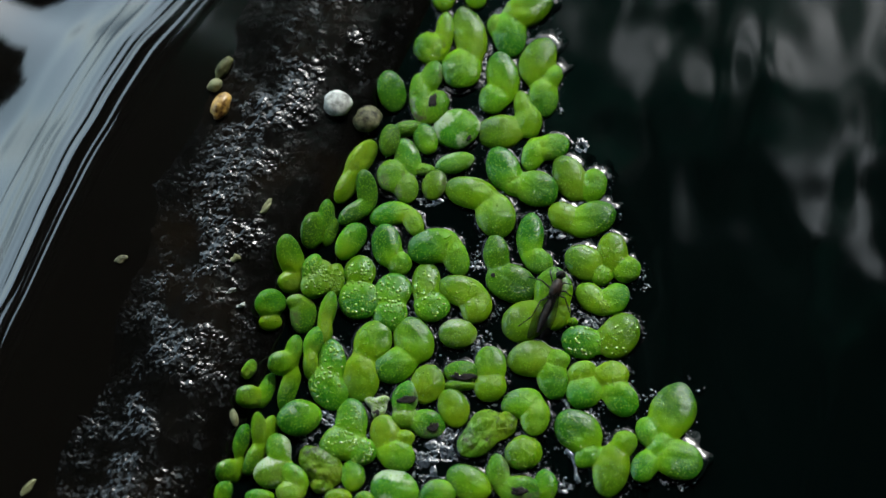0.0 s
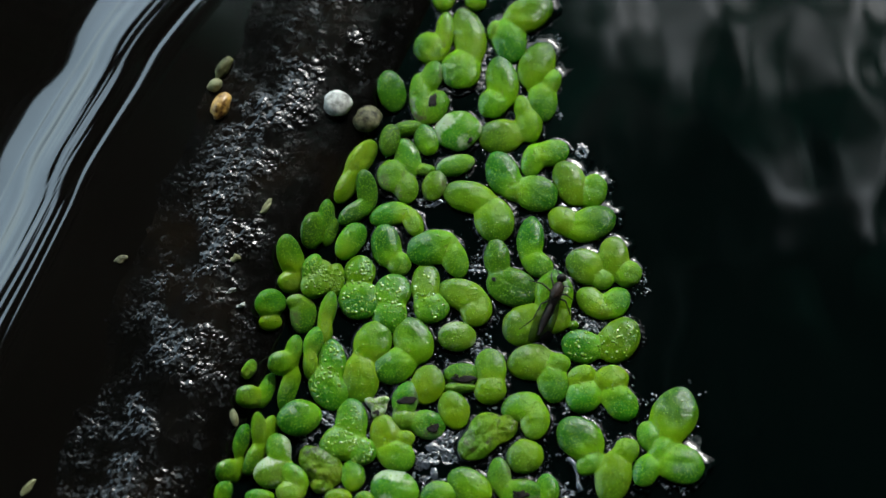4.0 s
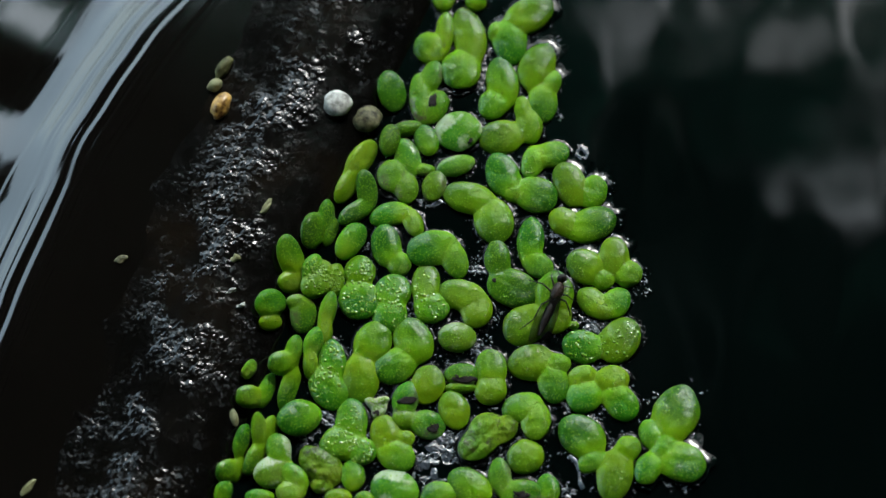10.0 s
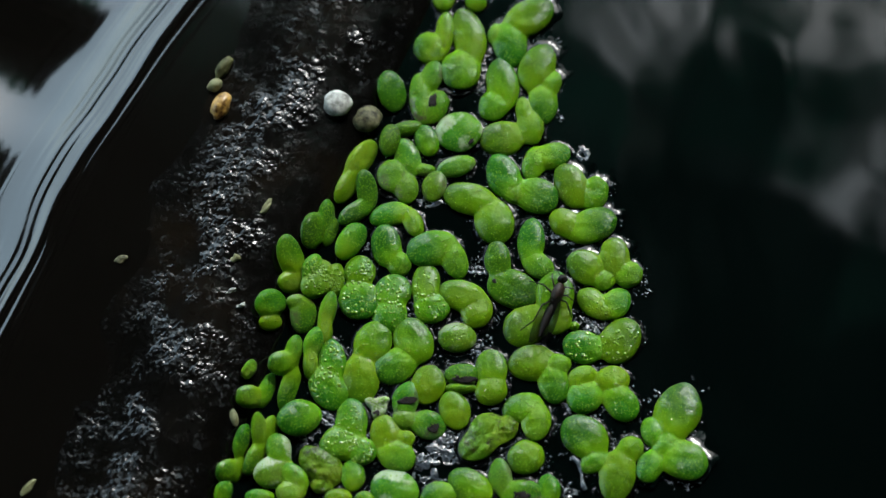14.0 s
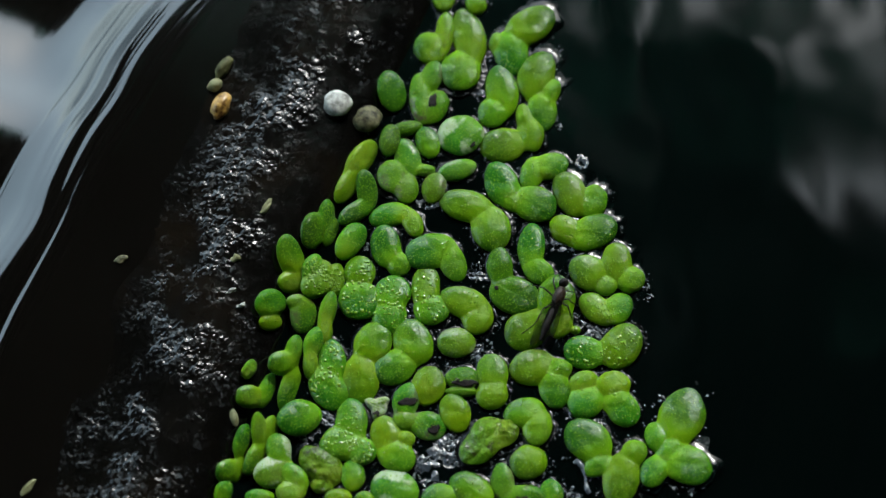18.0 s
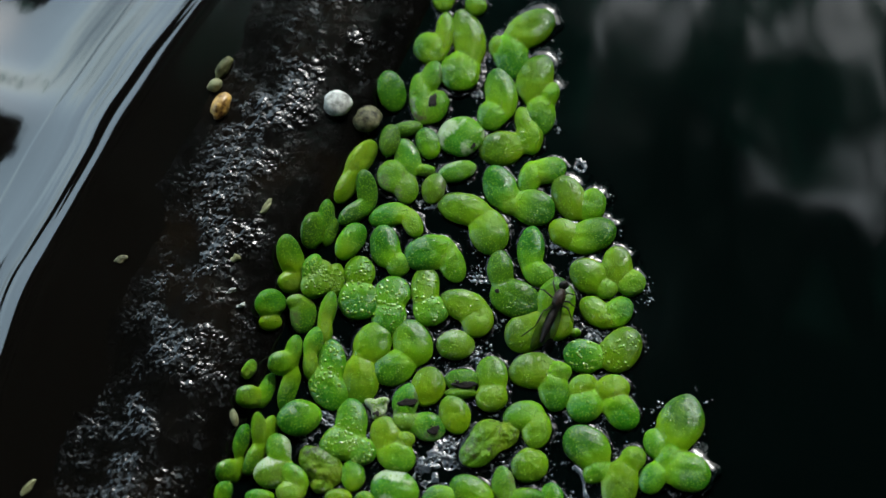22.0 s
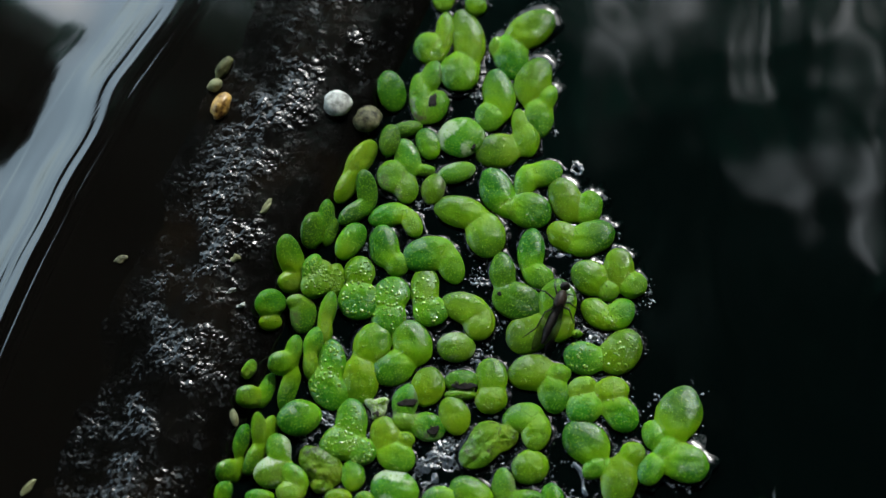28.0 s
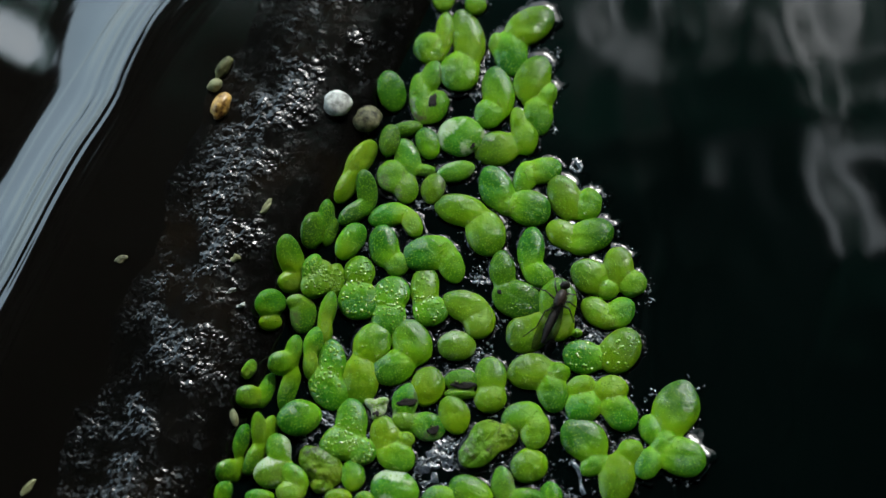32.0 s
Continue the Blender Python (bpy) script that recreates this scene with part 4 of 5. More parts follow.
fleck((2.44, -0.48), 0.32, 8, (0.086, -0.015, 0.013, 0.004, -0.828, 0.009, -0.029, -0.01))
fleck((3.23, -6.73), 0.36, 9, (0.031, -0.023, 0.008, 0.005, -0.648, 0, -0.029, -0.012))
fleck((2.67, -7.84), 0.36, 9, (0.015, -0.025, -0.006, 0.009, -0.601, -0.002, -0.032, -0.01))
fleck((2.32, -7.07), 0.36, 9, (-0.054, -0.021, 0.008, 0, -0.643, 0.004, -0.037, -0.02))
fleck((10.43, -5.27), 0.52, 11, (0.173, -0.025, 0.016, 0.007, -0.756, -0.027, -0.016, 0.019))
fleck((10.01, -6.05), 0.36, 9, (0.134, -0.03, 0.003, 0.01, -0.751, -0.027, -0.017, 0.019))
fleck((9.18, -4.41), 0.36, 9, (0.184, -0.024, 0.012, -0.004, -0.662, -0.014, -0.006, 0.022))
fleck((14.22, -2.89), 0.4, 9, (0.197, -0.024, 0.015, 0.006, -0.77, -0.026, -0.015, 0.019))
fleck((14.09, -2.15), 0.24, 8, (0.211, -0.023, 0.015, 0.005, -0.775, -0.025, -0.014, 0.02))
fleck((0.23, -14.37), 0.48, 11, (0.086, -0.017, -0.019, -0.001, -0.46, -0.019, -0.019, 0.003))
fleck((0.62, -13.79), 0.36, 9, (0.088, -0.017, -0.02, -0.001, -0.479, -0.02, -0.02, 0.003))
fleck((-0.31, -14.94), 0.36, 9, (0.079, -0.016, -0.018, -0.001, -0.417, -0.017, -0.017, 0.002))
fleck((0.85, -15.27), 0.36, 9, (0.099, -0.016, -0.02, -0.001, -0.508, -0.021, -0.021, 0.004))
fleck((-1.23, -15.52), 0.48, 10, (0.055, -0.013, -0.014, -0.001, -0.292, -0.012, -0.011, 0.001))
fleck((-2.07, -16.98), 0.4, 9, (0.016, -0.004, -0.004, 0, -0.084, -0.003, -0.003, 0))
fleck((-7.99, -12.88), 0.4, 9, (-0.001, 0, 0, 0, -0.004, 0, 0, 0))
fleck((-9.24, -14.04), 0.44, 10, ())
fleck((-8.59, -13.62), 0.32, 9, ())
fleck((8.4, -11.8), 0.36, 9, (0.107, -0.046, -0.033, 0.019, -0.692, -0.036, 0, 0.026))
fleck((8.72, -11.3), 0.24, 8, (0.08, -0.039, -0.029, 0.019, -0.69, -0.031, -0.008, 0.021))
fleck((10.51, -12.63), 0.32, 9, (0.261, -0.093, -0.067, 0.019, -0.738, -0.094, 0.064, 0.076))
fleck((14.45, -11.13), 0.36, 9, (0.262, -0.094, -0.092, 0.075, -0.342, -0.218, 0.075, -0.068))
fleck((13.97, -11.38), 0.24, 7, (0.239, -0.088, -0.084, 0.067, -0.398, -0.195, 0.065, -0.054))
fleck((16.78, -14.04), 0.32, 8, (0.35, -0.117, -0.092, 0.045, -0.274, -0.244, 0.086, -0.089))
fleck((15.18, -17.55), 0.24, 8, (0.419, -0.136, -0.083, 0.005, -0.269, -0.244, 0.087, -0.093))
fleck((16.17, -17.8), 0.32, 9, (0.419, -0.136, -0.082, 0.005, -0.258, -0.247, 0.086, -0.098))
fleck((11.33, -18.12), 0.32, 9, (0.432, -0.135, -0.085, 0.002, -0.607, -0.169, 0.111, 0.058))
fleck((8.12, -17.8), 0.44, 10, (0.352, -0.08, -0.055, 0.008, -0.671, -0.093, 0.058, 0.052))
fleck((7.71, -17.11), 0.28, 8, (0.326, -0.058, -0.04, 0.008, -0.677, -0.068, 0.034, 0.04))
fleck((9.72, -5.19), 0.32, 8, (0.174, -0.025, 0.014, 0.005, -0.73, -0.024, -0.013, 0.02))
fleck((-7.24, -6.99), 0.24, 8, (-0.005, -0.002, -0.001, 0.001, -0.024, 0, -0.001, 0.001))
fleck((-3.7, -6.47), 0.24, 8, (-0.055, -0.008, -0.008, 0.004, -0.139, -0.004, -0.003, -0.003))
fleck((-1.73, -6.39), 0.2, 7, (-0.075, -0.007, -0.01, 0.005, -0.139, -0.005, -0.003, -0.005))
fleck((4.78, -5.19), 0.2, 7, (0.157, -0.027, 0.015, 0.008, -0.612, -0.003, -0.001, 0.008))
fleck((3.79, -5.19), 0.24, 8, (0.124, -0.023, 0.019, 0.007, -0.69, 0, -0.019, -0.005))
fleck((0.24, -1.63), 0.2, 7, (-0.109, -0.007, -0.009, 0.003, -0.41, 0.005, -0.019, -0.008))
fleck((-2.49, -10.71), 0.24, 7, (0.025, -0.017, -0.016, -0.003, -0.136, -0.007, -0.005, -0.002))
fleck((0.24, -8.6), 0.24, 7, (-0.03, -0.017, -0.004, 0.001, -0.391, -0.002, -0.02, -0.011))
fleck((5.86, 16.08), 0.28, 8, (-0.093, -0.022, -0.029, 0.019, -1.089, 0.032, 0.015, -0.007))
fleck((3.57, 16.32), 0.24, 8, (-0.075, -0.012, -0.018, 0.015, -0.567, 0.017, 0.015, 0.004))
fleck((-5.6, -11.34), 0.32, 8, (-0.005, -0.003, -0.002, 0.001, -0.033, 0, -0.001, 0.001))
fleck((1.99, -11.13), 0.24, 8, (0.061, -0.024, -0.018, 0.009, -0.517, -0.011, -0.024, -0.001))
fleck((4.74, -9.03), 0.24, 8, (0.06, -0.028, -0.017, 0.015, -0.592, -0.008, -0.028, -0.002))
fleck((8.35, 5.41), 0.2, 7, (-0.143, -0.043, -0.106, -0.019, -1.198, 0.019, -0.011, -0.01))
# Small flecks scattered through the gaps to stand in for water sparkles.
fleck((13.38, -3.12), 0.18, 3, (0.202, -0.022, 0.019, 0.006, -0.766, -0.026, -0.015, 0.02))
fleck((1.99, -0.61), 0.23, 4, (0.04, -0.013, 0.009, 0.003, -0.742, 0.008, -0.027, -0.01))
fleck((-0.8, 20.34), 0.32, 5, (-0.001, 0, 0, 0, -0.008, 0, 0, 0))
fleck((17.75, -10.82), 0.29, 3, (0.287, -0.1, -0.098, 0.077, -0.3, -0.235, 0.083, -0.079))
fleck((-4.94, 8.77), 0.21, 3, (0.003, 0, 0, 0, -0.009, 0, 0, 0))
fleck((5.68, 13.68), 0.23, 3, (-0.158, -0.022, -0.046, 0.016, -1.031, 0.024, 0.006, -0.008))
fleck((8, -15.01), 0.3, 3, (0.341, -0.085, -0.061, 0.012, -0.711, -0.087, 0.064, 0.07))
fleck((3.63, -5.27), 0.27, 3, (0.112, -0.022, 0.02, 0.006, -0.704, 0.001, -0.024, -0.008))
fleck((3.08, -15.75), 0.19, 4, (0.145, -0.015, -0.017, 0.001, -0.562, -0.022, -0.02, 0.005))
fleck((0.28, 1.54), 0.23, 3, (-0.198, -0.002, -0.021, 0.001, -0.41, 0.009, -0.021, -0.008))
fleck((8.4, -11.53), 0.18, 4, (0.084, -0.04, -0.029, 0.019, -0.686, -0.03, -0.008, 0.021))
fleck((-1.69, -8.73), 0.25, 4, (-0.037, -0.011, -0.011, 0.002, -0.157, -0.005, -0.005, -0.004))
fleck((-0.73, 6.98), 0.18, 4, (0.097, -0.014, -0.015, 0.001, -0.307, 0.01, -0.001, -0.002))
fleck((17.24, -17.03), 0.23, 3, (0.419, -0.136, -0.082, 0.005, -0.254, -0.248, 0.086, -0.1))
fleck((-1.55, 5.05), 0.2, 3, (-0.01, -0.002, -0.005, 0, -0.073, 0.002, -0.002, -0.001))
fleck((-5.26, -0.02), 0.27, 5, (-0.083, -0.012, -0.016, 0.004, -0.054, 0.002, 0.005, 0.002))
fleck((7.88, 18.84), 0.2, 3, (0.096, -0.022, 0.003, 0.022, -1.37, 0.067, 0.071, -0.007))
fleck((12.79, -17.81), 0.22, 5, (0.43, -0.136, -0.085, 0.003, -0.562, -0.179, 0.109, 0.038))
fleck((2.19, -7.8), 0.29, 4, (-0.025, -0.023, 0.001, 0.004, -0.614, 0.001, -0.034, -0.015))
fleck((16.54, -17.82), 0.17, 3, (0.419, -0.136, -0.082, 0.005, -0.257, -0.247, 0.086, -0.098))
fleck((12.53, -13.65), 0.18, 5, (0.343, -0.114, -0.079, 0.019, -0.61, -0.15, 0.088, 0.043))
fleck((-4.99, 12.85), 0.24, 4, (0.001, 0, 0, 0, -0.005, 0, 0, 0))
fleck((1.31, 12.8), 0.26, 4, (-0.036, -0.009, -0.009, 0.013, -0.267, 0.006, 0.005, 0.009))
fleck((-3.94, 14.87), 0.24, 3, (0, -0.001, -0.001, 0.001, -0.02, 0.001, 0, 0.001))
fleck((5.25, 2.77), 0.26, 3, (-0.391, -0.023, -0.086, -0.021, -0.989, 0.011, -0.035, -0.009))
fleck((3.29, -5.59), 0.21, 3, (0.078, -0.021, 0.019, 0.005, -0.713, 0.002, -0.031, -0.013))
fleck((13.11, -14.06), 0.29, 3, (0.362, -0.119, -0.084, 0.024, -0.534, -0.176, 0.093, 0.017))
fleck((5.09, 7.97), 0.17, 5, (-0.026, -0.048, -0.115, -0.002, -1.05, 0.021, -0.018, -0.007))
fleck((-0.47, -8.09), 0.29, 3, (-0.053, -0.012, -0.006, 0.002, -0.281, -0.003, -0.013, -0.009))
fleck((7.23, 17.28), 0.21, 3, (0.041, -0.022, -0.006, 0.022, -1.302, 0.057, 0.053, -0.008))
fleck((9.37, -16.6), 0.24, 3, (0.411, -0.126, -0.085, 0.008, -0.674, -0.141, 0.106, 0.081))
fleck((8.13, 19.69), 0.29, 3, (0.098, -0.022, 0.003, 0.022, -1.372, 0.067, 0.072, -0.007))
fleck((5.27, -0.25), 0.21, 5, (0.046, -0.02, -0.004, -0.003, -0.87, 0.007, -0.025, -0.003))
fleck((1.35, -15.83), 0.18, 3, (0.107, -0.016, -0.02, 0, -0.523, -0.022, -0.021, 0.004))
fleck((-1.53, 14.49), 0.27, 4, (-0.009, -0.002, -0.001, 0.003, -0.05, 0.001, 0.001, 0.003))
fleck((-5.38, 9.14), 0.18, 5, (0.002, 0, 0, 0, -0.007, 0, 0, 0))
fleck((8.97, -5.17), 0.31, 3, (0.169, -0.025, 0.01, 0, -0.671, -0.015, -0.008, 0.02))
fleck((0, -14.1), 0.28, 5, (0.077, -0.017, -0.019, -0.001, -0.421, -0.017, -0.017, 0.002))
fleck((12.69, -4.96), 0.3, 3, (0.148, -0.029, 0.008, 0.01, -0.77, -0.029, -0.018, 0.019))
fleck((16.62, -14.07), 0.2, 3, (0.35, -0.117, -0.092, 0.045, -0.274, -0.244, 0.086, -0.089))
fleck((-0.61, -8.53), 0.26, 4, (-0.034, -0.013, -0.009, 0.001, -0.235, -0.004, -0.01, -0.007))
fleck((-4.5, -1.11), 0.27, 3, (-0.096, -0.014, -0.019, 0.005, -0.065, 0.002, 0.005, 0.002))
fleck((14.12, -1.64), 0.25, 5, (0.215, -0.023, 0.014, 0.005, -0.779, -0.023, -0.014, 0.02))
fleck((14.87, -17.42), 0.25, 5, (0.418, -0.136, -0.083, 0.006, -0.28, -0.242, 0.087, -0.088))
fleck((-1.74, -15.98), 0.27, 3, (0.036, -0.009, -0.009, 0, -0.189, -0.008, -0.007, 0.001))
fleck((1.39, 3.06), 0.22, 3, (-0.289, -0.017, -0.06, -0.013, -0.772, 0.01, -0.029, -0.008))
fleck((-7.52, -13.05), 0.3, 5, (-0.001, 0, 0, 0, -0.005, 0, 0, 0))
fleck((6.83, 17.91), 0.28, 3, (0.091, -0.022, 0.002, 0.022, -1.36, 0.066, 0.069, -0.007))
fleck((2.6, 11.19), 0.22, 4, (0.018, -0.028, -0.053, 0.007, -0.74, 0.019, 0.003, -0.002))
fleck((0.54, 7.92), 0.23, 3, (0.188, -0.023, -0.02, 0.001, -0.47, 0.017, 0, -0.003))
fleck((0.52, -14.48), 0.19, 4, (0.091, -0.017, -0.02, -0.001, -0.487, -0.02, -0.02, 0.003))
fleck((11.44, -14.23), 0.19, 5, (0.41, -0.131, -0.089, 0.01, -0.675, -0.147, 0.111, 0.084))
fleck((-2.39, -4.91), 0.28, 4, (-0.057, -0.011, -0.007, 0.005, -0.218, -0.004, -0.006, -0.004))
fleck((4.51, -8.98), 0.25, 4, (0.058, -0.028, -0.017, 0.016, -0.585, -0.007, -0.029, -0.003))
fleck((17.78, -16.19), 0.17, 5, (0.416, -0.135, -0.083, 0.007, -0.255, -0.248, 0.086, -0.099))
fleck((4.58, -9.61), 0.17, 4, (0.058, -0.029, -0.018, 0.016, -0.588, -0.008, -0.029, -0.002))
fleck((9.4, -4.22), 0.22, 5, (0.189, -0.023, 0.015, -0.002, -0.683, -0.017, -0.008, 0.022))
fleck((0.51, 19.24), 0.21, 3, (-0.003, 0, 0, 0.001, -0.017, 0, 0.001, 0))
fleck((12.42, -2.61), 0.19, 4, (0.221, -0.021, 0.021, 0.005, -0.768, -0.025, -0.014, 0.02))
fleck((8.02, -1.24), 0.24, 4, (0.176, -0.025, 0.004, -0.016, -0.571, -0.002, 0.003, 0.026))
fleck((11.78, 4.07), 0.31, 5, (-0.077, -0.042, -0.082, -0.006, -1.085, 0.01, -0.013, -0.003))
fleck((-3.59, 10.37), 0.2, 4, ())
fleck((6.75, -14.46), 0.16, 4, (0.269, -0.017, -0.012, 0.008, -0.673, -0.025, -0.01, 0.011))
fleck((3.38, -15.4), 0.31, 5, (0.149, -0.015, -0.017, 0.001, -0.566, -0.022, -0.02, 0.005))
fleck((3.74, -14.8), 0.31, 5, (0.151, -0.015, -0.017, 0.001, -0.57, -0.022, -0.02, 0.005))
fleck((7.55, 1.72), 0.26, 4, (-0.039, -0.036, -0.049, 0.003, -0.949, 0.003, -0.019, 0.004))
fleck((9.93, -17.61), 0.26, 5, (0.423, -0.13, -0.084, 0.004, -0.635, -0.156, 0.108, 0.067))
fleck((3.52, -11.88), 0.26, 5, (0.083, -0.024, -0.02, 0.009, -0.576, -0.016, -0.023, 0.003))
fleck((9.77, -16.48), 0.23, 5, (0.422, -0.131, -0.087, 0.007, -0.659, -0.151, 0.111, 0.078))
fleck((-1.92, 5.64), 0.25, 5, (0, -0.002, -0.003, 0, -0.05, 0.001, -0.001, 0))
fleck((16.99, -9.8), 0.17, 5, (0.271, -0.096, -0.093, 0.074, -0.331, -0.222, 0.076, -0.072))
fleck((6.81, -16.09), 0.25, 5, (0.293, -0.015, -0.01, 0.006, -0.67, -0.026, -0.009, 0.01))
fleck((-0.39, 12.72), 0.3, 5, (0.002, -0.001, 0, 0, -0.014, 0, 0, 0))
fleck((6.72, 2.78), 0.32, 3, (-0.192, -0.032, -0.072, -0.01, -1.004, 0.009, -0.025, -0.004))
fleck((10.92, -11.92), 0.3, 3, (0.049, -0.041, -0.028, 0.025, -0.745, -0.043, -0.008, 0.028))
fleck((0.29, -10.03), 0.2, 5, (0.023, -0.018, -0.015, -0.001, -0.215, -0.007, -0.009, -0.003))
fleck((9.46, 8.25), 0.26, 3, (-0.201, -0.044, -0.117, -0.021, -1.32, 0.027, -0.016, -0.018))
fleck((7.65, -12.98), 0.29, 4, (0.152, -0.051, -0.035, 0.018, -0.699, -0.04, 0.007, 0.031))
fleck((-1.03, 1.68), 0.19, 5, (-0.186, -0.001, -0.019, 0.002, -0.355, 0.009, -0.018, -0.007))
fleck((-5.27, -14.24), 0.31, 5, (0, -0.001, -0.001, 0, -0.015, 0, 0, 0))
fleck((-8.43, 0.41), 0.17, 3, ())
fleck((7.19, 2.8), 0.27, 3, (-0.119, -0.036, -0.067, -0.004, -1.01, 0.008, -0.021, -0.001))
fleck((2.86, 8.08), 0.29, 4, (0.046, -0.045, -0.099, 0.003, -0.892, 0.018, -0.014, -0.003))
fleck((8.09, 19.37), 0.18, 3, (0.098, -0.022, 0.003, 0.022, -1.371, 0.067, 0.071, -0.007))
fleck((7.34, 1.76), 0.16, 3, (-0.058, -0.035, -0.051, 0, -0.948, 0.004, -0.02, 0.003))
fleck((2.12, -7.4), 0.31, 5, (-0.056, -0.021, 0.007, 0.001, -0.635, 0.004, -0.037, -0.019))
fleck((3.77, -11.54), 0.27, 3, (0.074, -0.027, -0.02, 0.013, -0.596, -0.014, -0.024, 0.003))
fleck((7.17, -15.55), 0.25, 4, (0.293, -0.024, -0.017, 0.007, -0.674, -0.033, -0.001, 0.017))
fleck((10.45, 0.34), 0.18, 5, (0.131, -0.03, -0.014, 0.007, -0.861, -0.012, -0.016, 0.014))
fleck((-1.66, -15.75), 0.24, 4, (0.04, -0.01, -0.011, -0.001, -0.215, -0.009, -0.008, 0.001))
fleck((13.33, -12.9), 0.23, 3, (0.269, -0.096, -0.081, 0.051, -0.463, -0.179, 0.07, -0.026))
fleck((-0.34, 7.95), 0.28, 3, (0.173, -0.02, -0.016, 0.001, -0.408, 0.015, 0, -0.002))
fleck((-2.88, -0.14), 0.22, 4, (-0.103, -0.014, -0.02, 0.005, -0.074, 0.002, 0.005, 0.002))
fleck((7.22, 9.71), 0.25, 5, (-0.214, -0.045, -0.118, -0.019, -1.345, 0.031, -0.019, -0.02))
fleck((0.56, -13.59), 0.26, 3, (0.084, -0.017, -0.02, -0.001, -0.464, -0.019, -0.019, 0.003))
fleck((8.43, 1.19), 0.2, 3, (-0.001, -0.039, -0.044, 0.009, -0.944, 0.001, -0.019, 0.007))
fleck((-0.4, 7.83), 0.23, 3, (0.165, -0.02, -0.016, 0.001, -0.397, 0.015, 0, -0.002))
fleck((-4.31, -10.8), 0.2, 4, (-0.011, -0.009, -0.007, 0.002, -0.098, -0.002, -0.003, 0.001))
fleck((10.18, -12.42), 0.23, 4, (0.232, -0.086, -0.062, 0.02, -0.739, -0.086, 0.054, 0.07))
fleck((-1.46, 3.86), 0.32, 3, (-0.044, -0.003, -0.007, 0, -0.109, 0.002, -0.004, -0.001))
fleck((-2.37, -10.01), 0.28, 3, (0.02, -0.017, -0.016, -0.003, -0.138, -0.007, -0.005, -0.002))
fleck((7.74, -6.42), 0.18, 4, (0.133, -0.027, 0.004, 0.007, -0.638, -0.009, -0.008, 0.012))
fleck((12.12, 5.75), 0.22, 4, (-0.115, -0.042, -0.1, -0.016, -1.15, 0.016, -0.009, -0.007))
fleck((6.94, 2.45), 0.31, 4, (-0.143, -0.033, -0.065, -0.006, -0.988, 0.008, -0.023, -0.002))
fleck((11.09, -11.82), 0.17, 5, (0.035, -0.038, -0.026, 0.025, -0.746, -0.039, -0.013, 0.025))
fleck((4.16, -4.77), 0.31, 5, (0.146, -0.024, 0.019, 0.007, -0.675, -0.001, -0.013, 0))
fleck((13.94, -12.44), 0.18, 4, (0.274, -0.097, -0.093, 0.073, -0.344, -0.22, 0.078, -0.065))
fleck((2.7, 12.83), 0.19, 4, (-0.105, -0.018, -0.039, 0.013, -0.788, 0.022, 0.019, -0.001))
fleck((8.52, -15.2), 0.29, 5, (0.386, -0.115, -0.083, 0.014, -0.728, -0.116, 0.098, 0.098))
fleck((9.1, -8.45), 0.17, 5, (0.057, -0.03, -0.019, 0.017, -0.69, -0.022, -0.02, 0.013))


# ---- torn grey film, one patch of it added for a water reflection, and a root strand, lying on the water between the plants ----
FILM_GREY = speck_material("torn_grey_film", (0.004, 0.005, 0.006), (0.06, 0.075, 0.09), 2600, 0.12, 1.0)


def film_patch(at, rx, ry, turn, drift):
    th, rr = np.meshgrid(np.arange(64) * 2 * math.pi / 64, np.linspace(0.02, 1, 18))
    k = 7 * at[0]
    edge = 1 + 0.45 * lumps(np.cos(th) * 2.2 + k, np.sin(th) * 2.2) + 0.2 * lumps(np.cos(th) * 6 + k, np.sin(th) * 6)
    x, y = rx * rr * edge * np.cos(th), ry * rr * edge * np.sin(th)
    z = 0.03 + (0.10 * lumps(x / 0.4 + k, y / 0.4) + 0.07 * lumps(x / 0.18, y / 0.18 + k)) * (1 - rr ** 4)
    v = np.column_stack([x.ravel(), y.ravel(), z.ravel()]) * MM
    ob = tagged(new("film_patch", mesh("film_patch", v, grid(64, 18, True)[:, ::-1], FILM_GREY)), "torn wrinkled grey film floating between duckweed", "debris", "film patches")
    drifts(ob, pose(at[0] * MM, at[1] * MM, 0.01 * MM, 0, 0, turn), drift)


def root_strand(at, way, drift):
    pts = [(way[0] * t + 0.18 * math.sin(5 * t), way[1] * t + 0.12 * math.sin(7 * t), 0.08 * math.sin(3 * t)) for t in np.linspace(0, 1, 12)]
    v, f = tube(pts, [0.16 + 0.05 * math.sin(9 * t) for t in np.linspace(0, 1, 12)], 9)
    ob = tagged(new("root_strand", mesh("root_strand", v * MM, f, FILM_GREY)), "pale grey-blue root strand hanging below duckweed", "root")
    drifts(ob, pose(at[0] * MM, at[1] * MM, 0.05 * MM), drift)


film_patch((0.23, -14.53), 1.18, 1.05, 137, (0.087, -0.017, -0.019, -0.001, -0.464, -0.019, -0.019, 0.003))
film_patch((-1.31, -15.76), 0.93, 0.65, -168, (0.052, -0.012, -0.013, -0.001, -0.273, -0.011, -0.011, 0.001))
film_patch((-0.54, -17.39), 1.01, 0.72, 157, (0.071, -0.011, -0.012, 0, -0.326, -0.013, -0.012, 0.002))
film_patch((10.43, -5.36), 0.81, 0.59, 132, (0.168, -0.025, 0.014, 0.008, -0.757, -0.027, -0.016, 0.019))
film_patch((2.15, -1.19), 0.89, 0.39, 157, (0.141, -0.015, 0.025, 0.006, -0.826, 0.008, -0.029, -0.01))
